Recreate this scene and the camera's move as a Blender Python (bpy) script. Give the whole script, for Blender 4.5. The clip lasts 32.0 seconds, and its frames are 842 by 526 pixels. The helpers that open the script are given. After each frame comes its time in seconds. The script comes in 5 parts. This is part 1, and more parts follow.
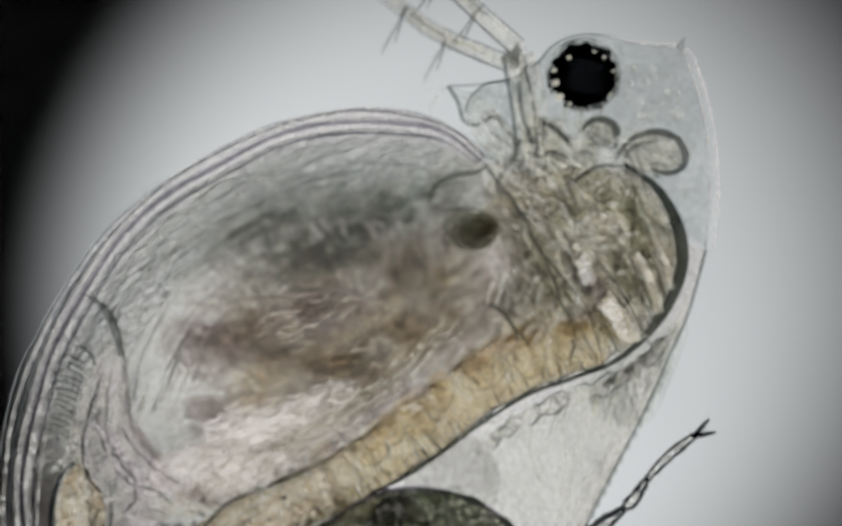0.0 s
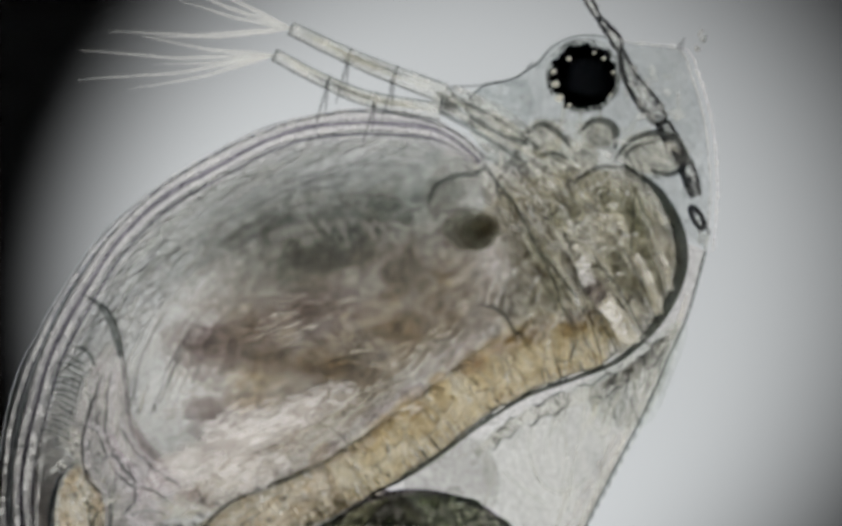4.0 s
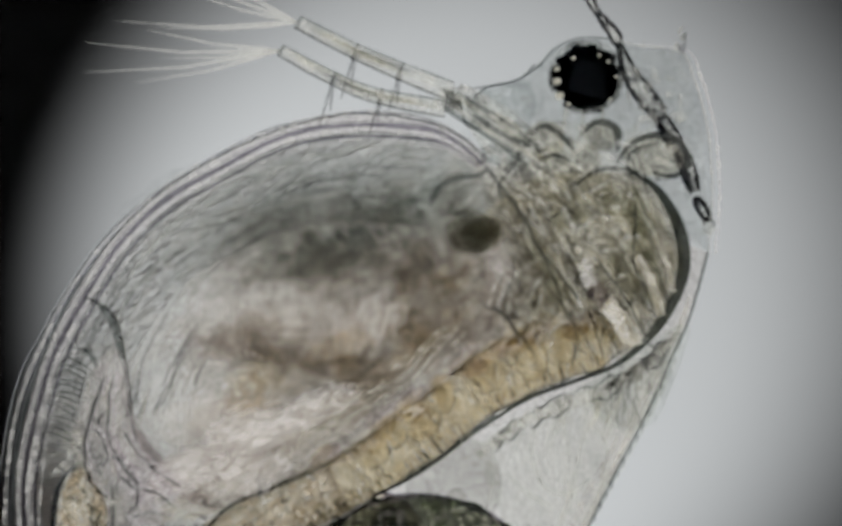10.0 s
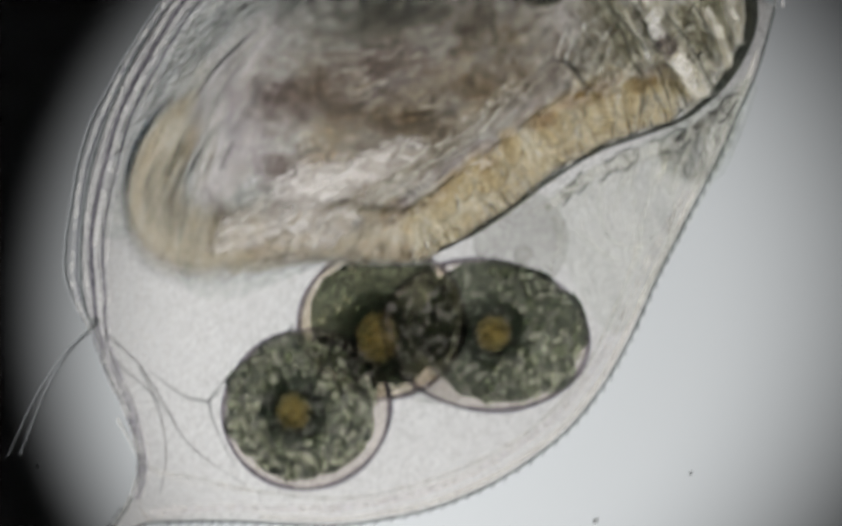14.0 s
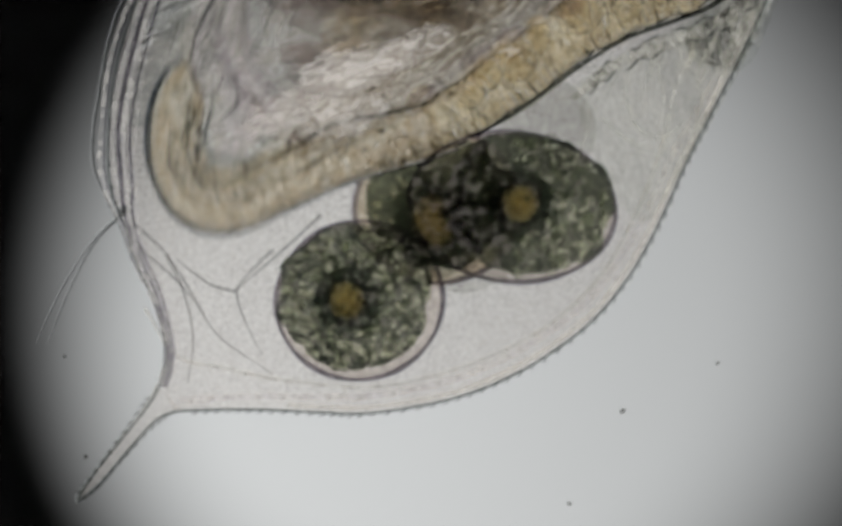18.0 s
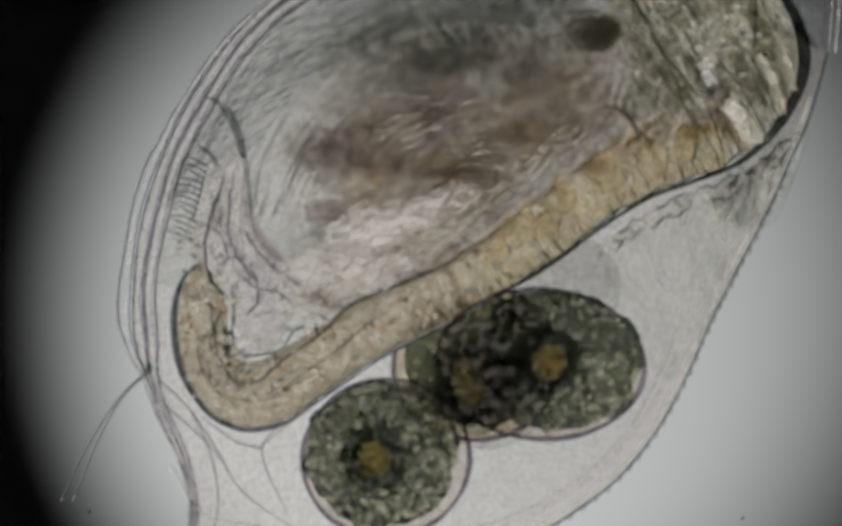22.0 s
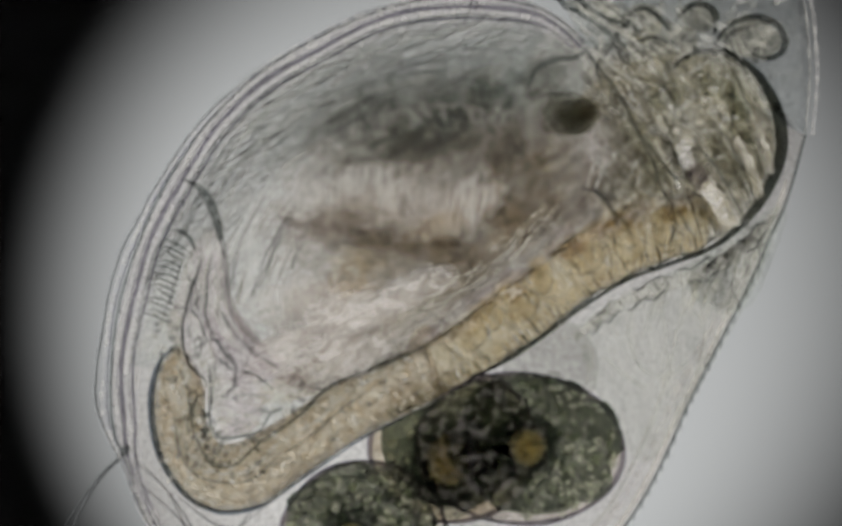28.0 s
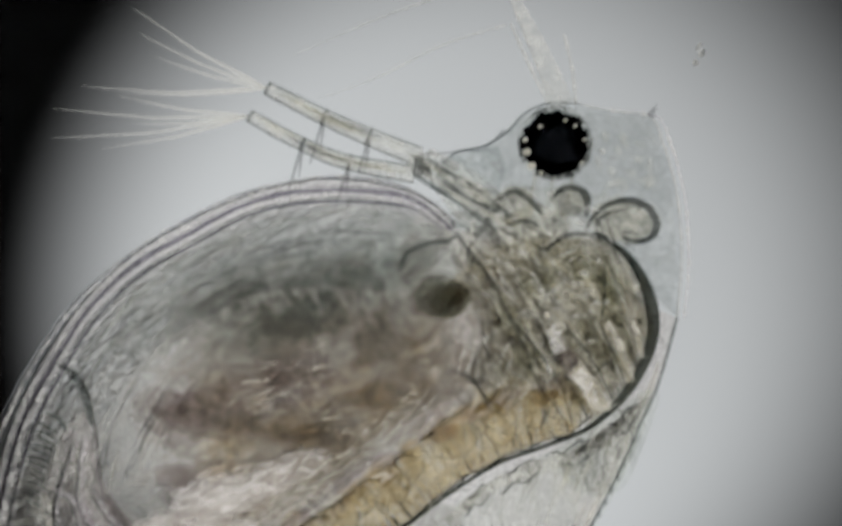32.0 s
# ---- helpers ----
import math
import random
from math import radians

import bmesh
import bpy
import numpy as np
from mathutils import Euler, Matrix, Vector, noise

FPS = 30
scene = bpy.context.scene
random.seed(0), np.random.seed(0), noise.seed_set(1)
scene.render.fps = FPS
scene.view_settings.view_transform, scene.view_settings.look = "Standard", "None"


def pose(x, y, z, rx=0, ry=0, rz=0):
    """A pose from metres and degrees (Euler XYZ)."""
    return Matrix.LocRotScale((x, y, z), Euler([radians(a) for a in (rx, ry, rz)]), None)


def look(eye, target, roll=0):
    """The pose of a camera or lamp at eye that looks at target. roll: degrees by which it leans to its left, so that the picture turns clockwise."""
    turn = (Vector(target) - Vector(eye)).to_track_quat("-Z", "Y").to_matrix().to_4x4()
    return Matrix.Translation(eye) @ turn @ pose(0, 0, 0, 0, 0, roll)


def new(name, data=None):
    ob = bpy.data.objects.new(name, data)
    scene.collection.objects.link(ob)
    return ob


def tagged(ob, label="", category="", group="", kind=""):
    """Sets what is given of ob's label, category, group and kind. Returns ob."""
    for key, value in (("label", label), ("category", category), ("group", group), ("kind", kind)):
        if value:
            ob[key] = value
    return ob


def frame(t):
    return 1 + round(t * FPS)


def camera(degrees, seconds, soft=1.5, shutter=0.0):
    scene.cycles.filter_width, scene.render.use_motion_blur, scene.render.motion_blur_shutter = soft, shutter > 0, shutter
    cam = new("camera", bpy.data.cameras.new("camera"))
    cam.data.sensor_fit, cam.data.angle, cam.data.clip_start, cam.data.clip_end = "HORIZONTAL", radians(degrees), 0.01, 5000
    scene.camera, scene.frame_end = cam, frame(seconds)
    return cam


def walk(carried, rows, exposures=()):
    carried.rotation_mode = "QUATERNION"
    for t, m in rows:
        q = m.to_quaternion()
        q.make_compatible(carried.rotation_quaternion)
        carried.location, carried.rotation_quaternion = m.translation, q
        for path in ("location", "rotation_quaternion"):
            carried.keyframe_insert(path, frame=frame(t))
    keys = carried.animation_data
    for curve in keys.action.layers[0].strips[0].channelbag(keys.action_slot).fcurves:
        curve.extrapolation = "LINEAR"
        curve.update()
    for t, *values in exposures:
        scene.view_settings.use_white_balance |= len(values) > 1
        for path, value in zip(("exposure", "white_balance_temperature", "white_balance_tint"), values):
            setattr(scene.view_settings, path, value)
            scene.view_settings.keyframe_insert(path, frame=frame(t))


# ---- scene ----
UM = 1e-3                      # the specimen is modelled a thousand times life size: one micrometre is a millimetre

# the specimen chart: x to the right, y towards the tail, in micrometres; its middle is (784, 490)
HEIGHT = 15000                 # the objective's eye above the focal plane
cam = camera(math.degrees(2 * math.atan(784 / HEIGHT)), 32.0, soft=4.0, shutter=0.6)
walk(cam, [(0.0, pose(0, 0, HEIGHT * UM)), (32.0, pose(0, 0, HEIGHT * UM))],
     exposures=[(0.0, 0.26, 6500, 10), (3.5, 0.2, 6500, 10), (5.5, 0.1, 6500, 10), (12.0, 0.07, 6500, 10), (13.0, 0.2, 6500, 10), (14.0, 0.22, 6500, 10), (15.5, 0.1, 6560, 10), (19.0, -0.06, 6620, 10), (21.5, -0.16, 6640, 10), (23.0, -0.1, 6640, 10),
                (25.5, -0.06, 6640, 10), (28.0, -0.04, 6620, 10), (29.0, -0.08, 6600, 10), (30.0, 0.0, 6500, 10), (32.0, 0.04, 6500, 10)])

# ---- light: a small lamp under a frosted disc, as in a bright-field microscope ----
# Even ambient fill from an unseen source, added to whiten hazy tissue
world = bpy.data.worlds.new("ambient_fill")
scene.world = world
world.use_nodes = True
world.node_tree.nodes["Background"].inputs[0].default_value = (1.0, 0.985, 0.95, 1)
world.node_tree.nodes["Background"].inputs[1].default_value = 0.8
scene.cycles.max_bounces = 72
scene.cycles.transmission_bounces = 64
scene.cycles.transparent_max_bounces = 256

DISC_Z = -20000               # the frosted disc lies far below the slide
lamp = bpy.data.lights.new("illuminator_lamp", "SPOT")
lamp.energy, lamp.color = 745.0, (0.955, 0.985, 1.0)
lamp.spot_size, lamp.spot_blend, lamp.shadow_soft_size = radians(43.8), 0.76, 0.033
lamp_ob = new("illuminator_lamp", lamp)
lamp_ob.matrix_world = look((-1033 * UM, -1267 * UM, (DISC_Z - 5000) * UM), (120 * UM, -260 * UM, DISC_Z * UM))

# ---- materials ----


def nodes_of(name):
    m = bpy.data.materials.new(name)
    m.use_nodes = True
    m.node_tree.nodes.clear()
    return m, m.node_tree.nodes, m.node_tree.links


def tissue(name, light, dark, grain=14.0, ior=1.0, bump=0.0, mid=0.5, spread=0.18, bump_grain=None, stretch=(1, 1, 1), turn=0.0, mottle=5.0, wrinkle=0.0, share=0.5, rough=0.0, facet=0.0, patch=1.5, long=(1, 1, 1), haze=0.0, glint=0.0, milk=(0.9, 0.9, 0.88), shine=0.6):
    """Clear living tissue that tints the light that passes and, with an ior above 1, bends it. grain: micrometres;
    share: of the wide mottling; facet: share of cells, patch grains wide; haze: share of white mixed in for brightness
    that refraction would give, lit by the ambient fill; glint: more of it in noise spots, of colour milk; shine: how
    rare they are.
    """
    m, n, l = nodes_of(name)
    co = n.new("ShaderNodeTexCoord")
    rot = n.new("ShaderNodeMapping")
    rot.inputs["Rotation"].default_value = (0, 0, radians(turn))
    mp = n.new("ShaderNodeMapping")
    mp.inputs["Scale"].default_value = (stretch[0] / (grain * UM), stretch[1] / (grain * UM), 0.2 * stretch[2] / (grain * UM))
    l.new(co.outputs["Object"], rot.inputs["Vector"])
    l.new(rot.outputs[0], mp.inputs["Vector"])
    fine = n.new("ShaderNodeTexNoise")
    fine.inputs["Scale"].default_value, fine.inputs["Detail"].default_value = 1.0, 4.0
    fine.inputs["Roughness"].default_value, fine.inputs["Distortion"].default_value = 0.6, wrinkle
    wide = n.new("ShaderNodeTexNoise")
    wide.inputs["Scale"].default_value, wide.inputs["Detail"].default_value = 1.0 / mottle, 2.0
    l.new(mp.outputs[0], fine.inputs["Vector"])
    l.new(mp.outputs[0], wide.inputs["Vector"])
    mean = n.new("ShaderNodeMix")
    mean.inputs[0].default_value = share
    l.new(fine.outputs[0], mean.inputs[2])
    l.new(wide.outputs[0], mean.inputs[3])
    tone = mean.outputs[0]
    if facet:
        cell, warp, push = n.new("ShaderNodeTexVoronoi"), n.new("ShaderNodeVectorMath"), n.new("ShaderNodeVectorMath")
        cell.feature, cell.inputs["Smoothness"].default_value = "SMOOTH_F1", 0.12
        cell.inputs["Scale"].default_value = 1.0 / patch
        warp.operation, push.operation = "MULTIPLY", "MULTIPLY_ADD"
        warp.inputs[1].default_value = long
        l.new(mp.outputs[0], warp.inputs[0])
        push.inputs[1].default_value = (0.9 * patch,) * 3
        l.new(wide.outputs["Color"], push.inputs[0])
        l.new(warp.outputs[0], push.inputs[2])
        l.new(push.outputs[0], cell.inputs["Vector"])
        pick, both = n.new("ShaderNodeSeparateColor"), n.new("ShaderNodeMix")
        l.new(cell.outputs["Color"], pick.inputs[0])
        both.inputs[0].default_value = facet
        l.new(tone, both.inputs[2])
        l.new(pick.outputs[0], both.inputs[3])
        tone = both.outputs[0]
    ramp = n.new("ShaderNodeValToRGB")
    ramp.color_ramp.elements[0].position, ramp.color_ramp.elements[1].position = mid - spread, mid + spread
    ramp.color_ramp.elements[0].color, ramp.color_ramp.elements[1].color = (*dark, 1), (*light, 1)
    l.new(tone, ramp.inputs[0])
    if ior > 1:
        glass = n.new("ShaderNodeBsdfRefraction")
        glass.inputs["Roughness"].default_value, glass.inputs["IOR"].default_value = rough, ior
    else:
        glass = n.new("ShaderNodeBsdfTransparent")
    l.new(ramp.outputs[0], glass.inputs["Color"])
    if bump and ior > 1:
        relief = n.new("ShaderNodeTexNoise")
        relief.inputs["Scale"].default_value, relief.inputs["Detail"].default_value, relief.inputs["Distortion"].default_value = grain / (bump_grain or grain), 3.0, wrinkle
        l.new(mp.outputs[0], relief.inputs["Vector"])
        b = n.new("ShaderNodeBump")
        b.inputs["Strength"].default_value, b.inputs["Distance"].default_value = 1.0, bump * UM
        l.new(relief.outputs[0], b.inputs["Height"])
        l.new(b.outputs[0], glass.inputs["Normal"])
    out = n.new("ShaderNodeOutputMaterial")
    last = glass
    # white haze and noise spots stand in for refracted highlights
    if haze or glint:
        white, last = n.new("ShaderNodeBsdfDiffuse"), n.new("ShaderNodeMixShader")
        white.inputs[0].default_value = (*milk, 1)
        last.inputs[0].default_value = haze
        l.new(glass.outputs[0], last.inputs[1])
        l.new(white.outputs[0], last.inputs[2])
        if glint:
            away, spots, rise = n.new("ShaderNodeVectorMath"), n.new("ShaderNodeTexNoise"), n.new("ShaderNodeMapRange")
            away.inputs[1].default_value = (37.3, 11.9, 5.1)
            spots.inputs["Scale"].default_value, spots.inputs["Detail"].default_value, spots.inputs["Distortion"].default_value = 0.8, 3.0, wrinkle
            rise.inputs[1].default_value, rise.inputs[2].default_value = shine - 0.1, shine + 0.1
            rise.inputs[3].default_value, rise.inputs[4].default_value = haze, min(0.95, haze + glint)
            l.new(mp.outputs[0], away.inputs[0])
            l.new(away.outputs[0], spots.inputs["Vector"])
            l.new(spots.outputs[0], rise.inputs[0])
            l.new(rise.outputs[0], last.inputs[0])
    l.new(last.outputs[0], out.inputs[0])
    return m


def solid(name, colour, rough=0.5, spread=0.3, grain=10.0):
    m, n, l = nodes_of(name)
    co, tex, mix = n.new("ShaderNodeTexCoord"), n.new("ShaderNodeTexNoise"), n.new("ShaderNodeMix")
    tex.inputs["Scale"].default_value = 1 / (grain * UM)
    l.new(co.outputs["Object"], tex.inputs["Vector"])
    mix.data_type = "RGBA"
    mix.inputs[6].default_value = tuple(c * (1 - spread) for c in colour) + (1,)
    mix.inputs[7].default_value = tuple(min(1, c * (1 + spread)) for c in colour) + (1,)
    l.new(tex.outputs[0], mix.inputs[0])
    p, out = n.new("ShaderNodeBsdfPrincipled"), n.new("ShaderNodeOutputMaterial")
    p.inputs["Roughness"].default_value, p.inputs["Specular IOR Level"].default_value = rough, 0.05
    l.new(mix.outputs[2], p.inputs["Base Color"])
    l.new(p.outputs[0], out.inputs[0])
    return m


def frosted(name):
    m, n, l = nodes_of(name)
    t, out = n.new("ShaderNodeBsdfTranslucent"), n.new("ShaderNodeOutputMaterial")
    t.inputs[0].default_value = (0.9, 0.9, 0.9, 1)
    l.new(t.outputs[0], out.inputs[0])
    return m


def clear(name):
    m, n, l = nodes_of(name)
    t, out = n.new("ShaderNodeBsdfTransparent"), n.new("ShaderNodeOutputMaterial")
    t.inputs[0].default_value = (0.995, 0.998, 0.997, 1)
    l.new(t.outputs[0], out.inputs[0])
    return m


def tint(name, light, dark, grain=30.0, mid=0.5, spread=0.2):
    """Soft tissue that only absorbs: light and dark are what one passage lets through."""
    m, n, l = nodes_of(name)
    co, mp = n.new("ShaderNodeTexCoord"), n.new("ShaderNodeMapping")
    mp.inputs["Scale"].default_value = (1 / (grain * UM),) * 3
    l.new(co.outputs["Object"], mp.inputs["Vector"])
    tex = n.new("ShaderNodeTexNoise")
    tex.inputs["Scale"].default_value, tex.inputs["Detail"].default_value = 1.0, 4.0
    l.new(mp.outputs[0], tex.inputs["Vector"])
    ramp = n.new("ShaderNodeValToRGB")
    ramp.color_ramp.elements[0].position, ramp.color_ramp.elements[1].position = mid - spread, mid + spread
    ramp.color_ramp.elements[0].color, ramp.color_ramp.elements[1].color = (*dark, 1), (*light, 1)
    l.new(tex.outputs[0], ramp.inputs[0])
    t, out = n.new("ShaderNodeBsdfTransparent"), n.new("ShaderNodeOutputMaterial")
    l.new(ramp.outputs[0], t.inputs[0])
    l.new(t.outputs[0], out.inputs[0])
    return m


M_FROST = frosted("frosted_glass")
M_CLEAR = clear("slide_glass")
M_BLACK = solid("black_paint", (0.01, 0.01, 0.011), 0.7)
M_EYE = tint("eye_pigment", (0.15, 0.155, 0.17), (0.10, 0.10, 0.12), 12)
# white haze stands in for light through the lenses, which the pigment blocks
M_LENS = tissue("eye_lens", (1.0, 1.0, 0.98), (0.95, 0.95, 0.93), 10, haze=0.34, milk=(0.9, 0.88, 0.78))
M_CAPSULE = tissue("eye_capsule", (0.98, 0.98, 0.97), (0.60, 0.60, 0.59), 12, spread=0.14, facet=0.4, share=0.2, patch=1.3)
M_SHELL = tissue("shell_cuticle", (1.0, 0.985, 0.972), (0.92, 0.90, 0.89), 7, spread=0.12, share=0.2, wrinkle=0.6, haze=0.03, glint=0.10, milk=(0.93, 0.91, 0.91), shine=0.54)
M_HEAD = tissue("head_cuticle", (0.99, 0.995, 0.995), (0.82, 0.835, 0.835), 18, spread=0.16, wrinkle=1.4, share=0.4, glint=0.08)
M_RIM = tissue("shell_rim", (1.0, 1.0, 1.0), (0.95, 0.945, 0.97), 12, haze=0.08, glint=0.24, shine=0.52)
M_EDGE = tissue("dark_edge", (0.78, 0.79, 0.79), (0.54, 0.56, 0.55), 14, 1.008)
M_DEEP = tissue("body_rim", (0.42, 0.43, 0.40), (0.28, 0.29, 0.27), 18)
M_FIBRE = tissue("clear_fibre", (1.0, 1.0, 0.99), (0.90, 0.905, 0.90), 14, 1.004, haze=0.07, glint=0.2, shine=0.52)
M_BRISTLE = tissue("grey_bristle", (0.90, 0.90, 0.90), (0.72, 0.725, 0.73), 10, 1.012)
M_FEATHER = tissue("glassy_bristle", (1.0, 1.0, 0.99), (0.97, 0.97, 0.97), 12, haze=0.22)
M_LINING = tissue("shell_lining", (0.995, 1.0, 0.995), (0.86, 0.875, 0.87), 15, stretch=(0.35, 1.5, 1), turn=-28, wrinkle=1.0, spread=0.17, mottle=5, share=0.35, glint=0.18, shine=0.58)
M_LIMB = tint("limb_tissue", (1.0, 0.999, 0.998), (0.948, 0.942, 0.935), 34)
M_LIMBGREY = tint("grey_limb_tissue", (1.0, 1.0, 1.0), (0.952, 0.955, 0.952), 30)
M_LIMBWARM = tint("limb_food", (1.0, 0.995, 0.98), (0.968, 0.95, 0.922), 26)
M_COMB = tissue("filter_comb", (1.0, 1.0, 0.995), (0.975, 0.97, 0.965), 14, haze=0.03)
M_GUT = tissue("gut_wall", (1.0, 0.998, 0.985), (0.965, 0.95, 0.912), 15, spread=0.14, stretch=(1.3, 0.6, 1), turn=-38, wrinkle=1.8, share=0.4, mid=0.46, facet=0.12, patch=2.2, haze=0.01, glint=0.24, milk=(0.94, 0.895, 0.78), shine=0.57)
M_GUTCELL = tissue("gut_cell", (1.0, 0.99, 0.96), (0.91, 0.88, 0.82), 12, wrinkle=1.0)
M_CHAMBER = tissue("chamber_wall", (1.0, 1.0, 0.998), (0.965, 0.955, 0.95), 18, stretch=(1.5, 0.4, 1), turn=-30, wrinkle=1.0, spread=0.16, glint=0.06, milk=(0.92, 0.90, 0.90), shine=0.55)
M_WRINKLE = tissue("wrinkled_membrane", (0.985, 0.99, 0.98), (0.84, 0.85, 0.84), 18, stretch=(1.8, 0.35, 1), turn=-15, wrinkle=1.4, spread=0.16, mid=0.42, glint=0.11, shine=0.6)
M_HIND = tissue("hind_tissue", (1.0, 0.997, 0.98), (0.968, 0.94, 0.89), 10, spread=0.14, wrinkle=1.2, share=0.25, mid=0.42, facet=0.3, patch=1.5, haze=0.02, glint=0.30, milk=(0.95, 0.895, 0.80), shine=0.56)
M_BODY = tissue("body_wall", (1.0, 0.998, 0.985), (0.85, 0.84, 0.81), 16, spread=0.17, stretch=(0.6, 1.35, 1), turn=60, wrinkle=1.3, share=0.35, mid=0.45, facet=0.2, patch=1.7, glint=0.16, milk=(0.92, 0.91, 0.86), shine=0.57)
M_RELIEF = tissue("wrinkled_relief", (1.0, 0.998, 0.985), (0.95, 0.945, 0.93), 15, 1.18, bump=11, bump_grain=16, stretch=(0.55, 1.4, 1), turn=60, rough=0.02, wrinkle=1.0)
M_GUTRELIEF = tissue("gut_relief", (1.0, 0.997, 0.98), (0.96, 0.945, 0.915), 15, 1.17, bump=17, bump_grain=30, stretch=(1.5, 0.55, 1), turn=-38, rough=0.02, wrinkle=1.0)
M_HINDRELIEF = tissue("hind_relief", (1.0, 0.993, 0.975), (0.975, 0.955, 0.925), 12, 1.21, bump=15, bump_grain=17, rough=0.02, wrinkle=0.8)
M_SOFTRELIEF = tissue("soft_relief", (1.0, 1.0, 0.995), (0.95, 0.95, 0.945), 18, 1.11, bump=9, bump_grain=18, rough=0.02, wrinkle=0.8)
M_FIBRERELIEF = tissue("fibrous_relief", (1.0, 1.0, 1.0), (0.95, 0.955, 0.96), 11, 1.08, bump=7, bump_grain=12, stretch=(0.35, 1.5, 1), turn=-28, rough=0.02, wrinkle=0.5)
M_POST = tissue("post_tissue", (1.0, 0.99, 0.985), (0.84, 0.81, 0.81), 12, spread=0.15, stretch=(1.3, 0.7, 1), wrinkle=1.6, share=0.3, mid=0.41, facet=0.25, patch=1.6, glint=0.24, milk=(0.92, 0.89, 0.90), shine=0.56)
M_LOBE = tissue("clear_lobe", (1.0, 0.99, 0.955), (0.74, 0.73, 0.69), 15, wrinkle=1.4, spread=0.15, mid=0.42, facet=0.3, patch=1.8, glint=0.15, milk=(0.92, 0.90, 0.84), shine=0.58)
M_MUSCLE = tissue("muscle", (1.0, 1.0, 0.98), (0.87, 0.865, 0.835), 14, 1.003, haze=0.06, glint=0.32, shine=0.55, milk=(0.92, 0.91, 0.87))
M_MANDIBLE = tint("mandible", (0.915, 0.915, 0.90), (0.81, 0.81, 0.785), 20)
M_EGGSKIN = tissue("egg_membrane", (0.97, 0.945, 0.925), (0.86, 0.82, 0.79), 14, 1.006, facet=0.2, glint=0.1, milk=(0.9, 0.86, 0.84), shine=0.58)
M_EGGSKINBACK = tissue("deep_egg_membrane", (0.96, 0.925, 0.87), (0.84, 0.79, 0.70), 18, facet=0.3)
M_YOLK = tissue("yolk", (0.88, 0.92, 0.84), (0.10, 0.125, 0.10), 12, mottle=4, spread=0.15, wrinkle=0.6, share=0.15, mid=0.52, facet=0.14, patch=1.3, glint=0.12, milk=(0.66, 0.71, 0.58), shine=0.60)
M_YOLKPALE = tissue("pale_yolk", (0.75, 0.79, 0.71), (0.17, 0.20, 0.165), 14, mottle=5, spread=0.2, wrinkle=0.6, share=0.3, mid=0.52, facet=0.12, patch=1.3, glint=0.05, milk=(0.64, 0.69, 0.55), shine=0.61)
M_GRAIN = tissue("yolk_grain", (1.0, 1.0, 0.97), (0.86, 0.89, 0.83), 10, 1.03, haze=0.04, glint=0.26, milk=(0.82, 0.86, 0.74), shine=0.53)
M_OIL = tissue("oil_drop", (0.97, 0.935, 0.82), (0.91, 0.865, 0.72), 10, haze=0.02, glint=0.07, milk=(0.54, 0.51, 0.30), shine=0.52)
M_OILRING = tint("oil_drop_rim", (0.86, 0.87, 0.86), (0.78, 0.795, 0.78), 30)
M_GREY = tissue("grey_embryo", (0.94, 0.94, 0.93), (0.80, 0.80, 0.79), 30)
M_ALGA = tissue("alga", (1.0, 1.0, 0.98), (0.55, 0.55, 0.56), 9, spread=0.10, share=0.2, facet=0.4, mid=0.42, glint=0.3, shine=0.5)
M_ALGAWALL = tissue("alga_wall", (0.30, 0.30, 0.31), (0.09, 0.09, 0.10), 9)
M_SPECK = tissue("dirt", (0.75, 0.74, 0.72), (0.5, 0.5, 0.5), 5)

M_BUSY = tissue("tangled_muscle", (1.0, 0.998, 0.985), (0.66, 0.655, 0.64), 11, spread=0.15, stretch=(0.6, 1.3, 1), turn=40, wrinkle=1.0, share=0.25, mid=0.42, facet=0.3, patch=1.4, glint=0.36, shine=0.57)
M_EGGEDGE = tissue("egg_rim", (0.72, 0.70, 0.74), (0.50, 0.49, 0.53), 14)
M_BAND = tissue("pale_muscle", (1.0, 0.99, 0.95), (0.90, 0.875, 0.80), 16, spread=0.15, stretch=(0.6, 1.4, 1), turn=60, share=0.2, facet=0.2, haze=0.10, glint=0.24, milk=(0.93, 0.91, 0.85), shine=0.52)
M_VIOLET = tissue("violet_line", (0.76, 0.745, 0.79), (0.54, 0.53, 0.58), 14, 1.004)
M_FAN = tissue("filter_fan", (1.0, 1.0, 1.0), (0.985, 0.98, 0.975), 12, stretch=(2.2, 0.3, 1), turn=8, wrinkle=0.6, spread=0.2, haze=0.02, glint=0.13, milk=(0.92, 0.91, 0.90), shine=0.52)
M_GLASSY = tissue("glassy_fold", (1.0, 0.995, 1.0), (0.86, 0.84, 0.86), 12, spread=0.15, wrinkle=1.4, haze=0.03, glint=0.26, milk=(0.92, 0.91, 0.92), shine=0.54)
M_DUSK = tint("dusky_tissue", (0.97, 0.96, 0.962), (0.90, 0.885, 0.885), 26)
